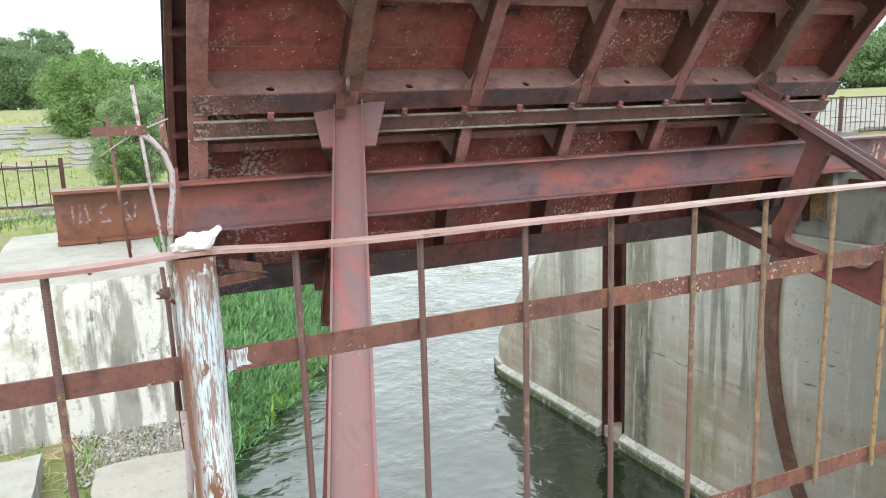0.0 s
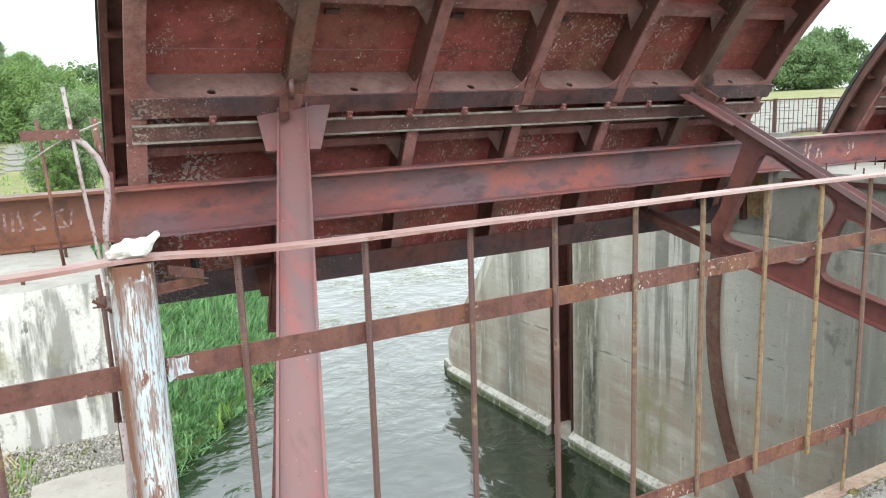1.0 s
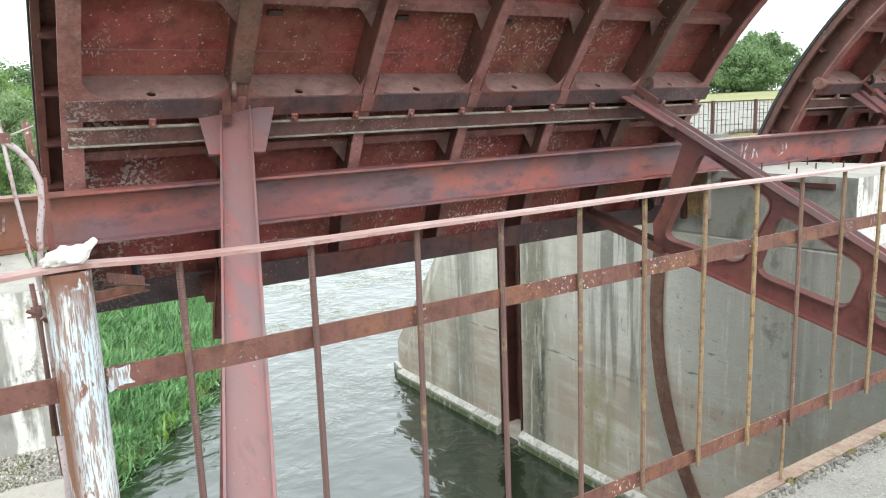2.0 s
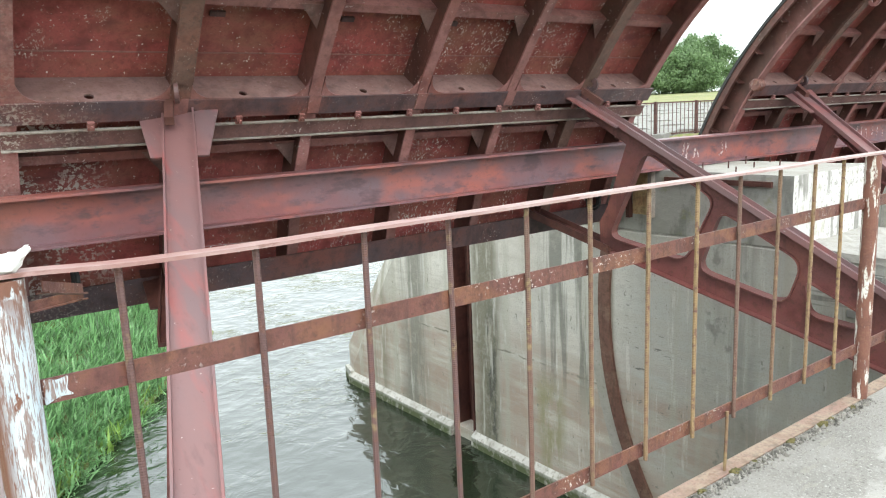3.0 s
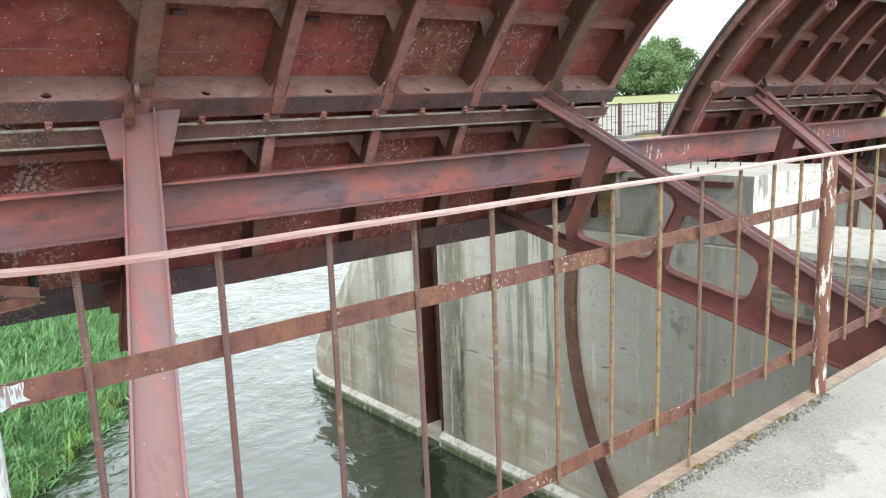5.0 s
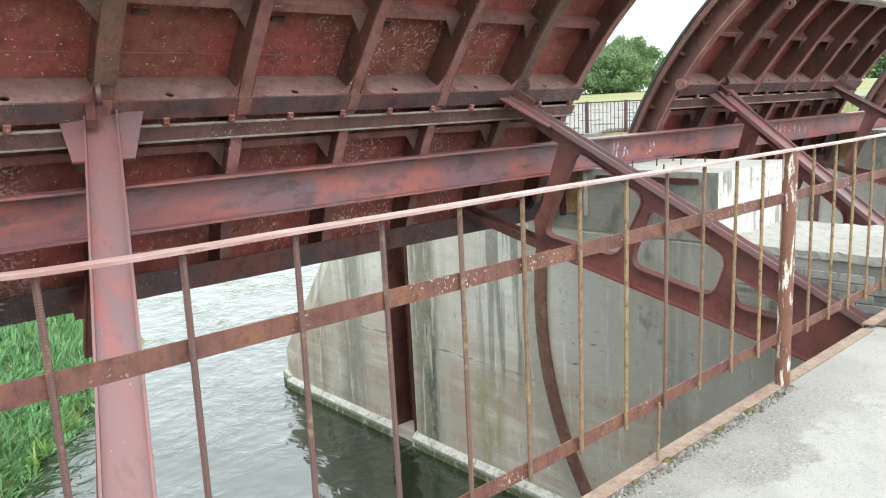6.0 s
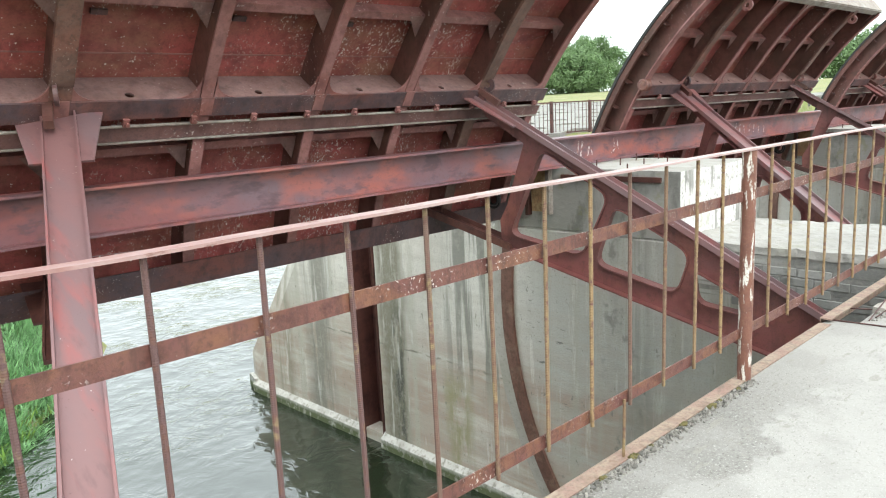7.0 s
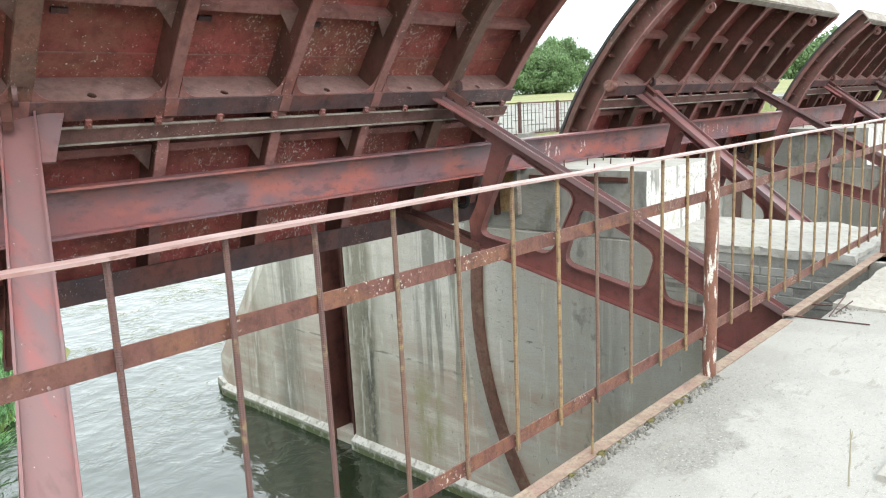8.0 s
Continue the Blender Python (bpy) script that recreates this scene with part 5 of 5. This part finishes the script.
fence(-3.72, -0.70, 15.0, -0.40, 1.0, 0.25, 6, "rusty low steel fence on the grassy bank")
fence(14.2, 30.0, 12.6, 0.2, 1.06, 0.2, 10, "rusty steel fence above the paved slope")


def tree(x, y, zb, h, w, leaf, clumps, per, mat, label, seed, low=0.12):
    rng = random.Random(seed)
    root = empty("tree", (x, y, zb))
    bm = bmesh.new()
    tube(bm, [(0, 0, -0.3), (0.02 * h, 0, h * 0.3), (-0.01 * h, 0.02 * h, h * 0.6), (0, 0, h * 0.85)], [0.035 * h, 0.028 * h, 0.018 * h, 0.006 * h], 8)
    for i in range(7):
        a = i * 2.4
        z0 = h * (0.25 + 0.07 * i)
        tube(bm, [(0, 0, z0), (math.cos(a) * w * 0.2, math.sin(a) * w * 0.2, z0 + h * 0.1), (math.cos(a) * w * 0.38, math.sin(a) * w * 0.38, z0 + h * 0.16)], [0.014 * h, 0.009 * h, 0.003 * h], 6)
    part("trunk", bm, bark, root)
    verts, faces = [], []
    for _ in range(clumps):
        while True:
            q = Vector((rng.uniform(-1, 1), rng.uniform(-1, 1), rng.uniform(-1, 1)))
            if 0.25 < q.length < 1:
                break
        q *= (0.76 + 0.65 * noise.noise(q * 2.4 + Vector((seed, 0, 0)))) / max(q.length, 0.55)
        c = Vector((q.x * w / 2, q.y * w / 2, h * (0.5 + low / 2) + q.z * h * (0.5 - low / 2)))
        cr = w * rng.uniform(0.06, 0.12)
        for _ in range(per):
            o = Vector((rng.gauss(0, 1), rng.gauss(0, 1), rng.gauss(0, 0.7)))
            p = c + o * cr * 0.6
            nrm = (o.normalized() * 1.3 + Vector((0, 0, 0.6)) + Vector((rng.uniform(-1, 1), rng.uniform(-1, 1), rng.uniform(-1, 1))) * 0.5).normalized()
            s1 = nrm.orthogonal().normalized() * leaf * rng.uniform(0.6, 1.2)
            s2 = nrm.cross(s1) * 0.55
            k = len(verts)
            verts += [p - s1, p - s2 - nrm * leaf * 0.1, p + s1, p + s2]
            faces.append((k, k + 1, k + 2, k + 3))
    me = bpy.data.meshes.new("crown")
    me.from_pydata(verts, [], faces)
    me.materials.append(mat)
    crown = new("crown", me)
    crown.parent = root
    return tagged(root, label, "tree")


tree(0.1, 33.0, 0.35, 3.75, 4.1, 0.046, 360, 260, leaf_mat, "dense rounded green bush on the bank", 1, low=0.0)
tree(0.55, 14.2, -0.25, 2.25, 1.45, 0.021, 320, 170, leaf_pale, "pale green leafy bush by the fence", 2, low=0.0)
tree(2.1, 24.0, 0.0, 2.7, 2.2, 0.04, 160, 100, leaf_mat, "light green bush on the bank", 16, low=0.0)
tree(0.28, 13.4, -0.4, 1.5, 0.75, 0.018, 120, 120, leaf_mat, "small leafy shrub in the grass", 3, low=0.0)
tree(-4.2, 50, 2.0, 4.1, 4.8, 0.065, 360, 150, leaf_far, "dark green tree on the far bank", 4, low=-0.05)
tree(-2.3, 60, 2.3, 5.7, 5.0, 0.072, 360, 150, leaf_far, "tall green tree on the far bank", 5, low=-0.05)
tree(0.0, 62, 2.3, 4.4, 4.6, 0.072, 320, 150, leaf_far, "dark green tree on the far bank", 14, low=-0.05)
tree(-6.6, 62, 2.4, 5.3, 5.0, 0.072, 300, 150, leaf_far, "dark green tree on the far bank", 6, low=-0.05)
for i in range(7):
    tree(-14 + 5.2 * i, 98 + 3 * (i % 3), 2.6, 5.2 + 0.8 * (i * 5 % 3), 8.0, 0.2, 120, 60, leaf_far, "distant dark tree of the wooded ridge", 20 + i, low=-0.05)
tree(101.5, 71, 1.9, 7.3, 11, 0.2, 200, 130, leaf_deep, "dark green tree beyond the field", 7, low=0.0)
tree(108.5, 73, 1.9, 10.2, 11, 0.2, 220, 130, leaf_deep, "tall dark green tree beyond the field", 8, low=0.0)
tree(94, 74, 1.9, 6.0, 9, 0.2, 160, 130, leaf_deep, "dark green tree beyond the field", 9, low=0.0)
tree(116, 66, 1.9, 7.0, 11, 0.2, 180, 130, leaf_deep, "dark green tree beyond the field", 10, low=0.0)
tree(150, 46, 2.2, 8.5, 14, 0.3, 130, 110, leaf_deep, "green tree beyond the field", 12, low=0.0)
tree(176, 44, 2.2, 11.0, 15, 0.3, 130, 110, leaf_deep, "tall green tree beyond the field", 13, low=0.0)

# courses of bricks in the pier faces beside the deck
brick_mat = Mat("old_brick", (0.25, 0.25, 0.235), 0.9).random(0.8, 1.2).spots(6, 0.5, 0.66, (0.14, 0.14, 0.13), shift=3).spots(9, 0.64, 0.70, (0.42, 0.42, 0.40), shift=8).bump(60, 0.003).bump(14, 0.006).m
shape = bev(box(bmesh.new(), -0.008, 0.006, -0.125, 0.125, -0.034, 0.034), 0.006).copy()
master = bpy.data.meshes.new("brick")
shape.to_mesh(master)
shape.free()
master.materials.append(brick_mat)
rng = random.Random(31)
for p in [ob for ob in bpy.data.objects if ob.name.split(".")[0] == "pier"][:2]:
    face = p.location.x - PIER / 2
    for row in range(9):
        for k in range(5):
            y = 0.16 + 0.256 * k + (0.128 if row % 2 else 0.0)
            if y > 1.3 or rng.random() < 0.12:
                continue
            b = new("brick", master)
            b.parent = p
            b.location = Vector((face - 0.002 + rng.uniform(-0.004, 0.004), y, -0.155 - 0.072 * row)) - p.location
            b.rotation_euler = (radians(rng.uniform(-0.8, 0.8)), 0, radians(rng.uniform(-1, 1)))
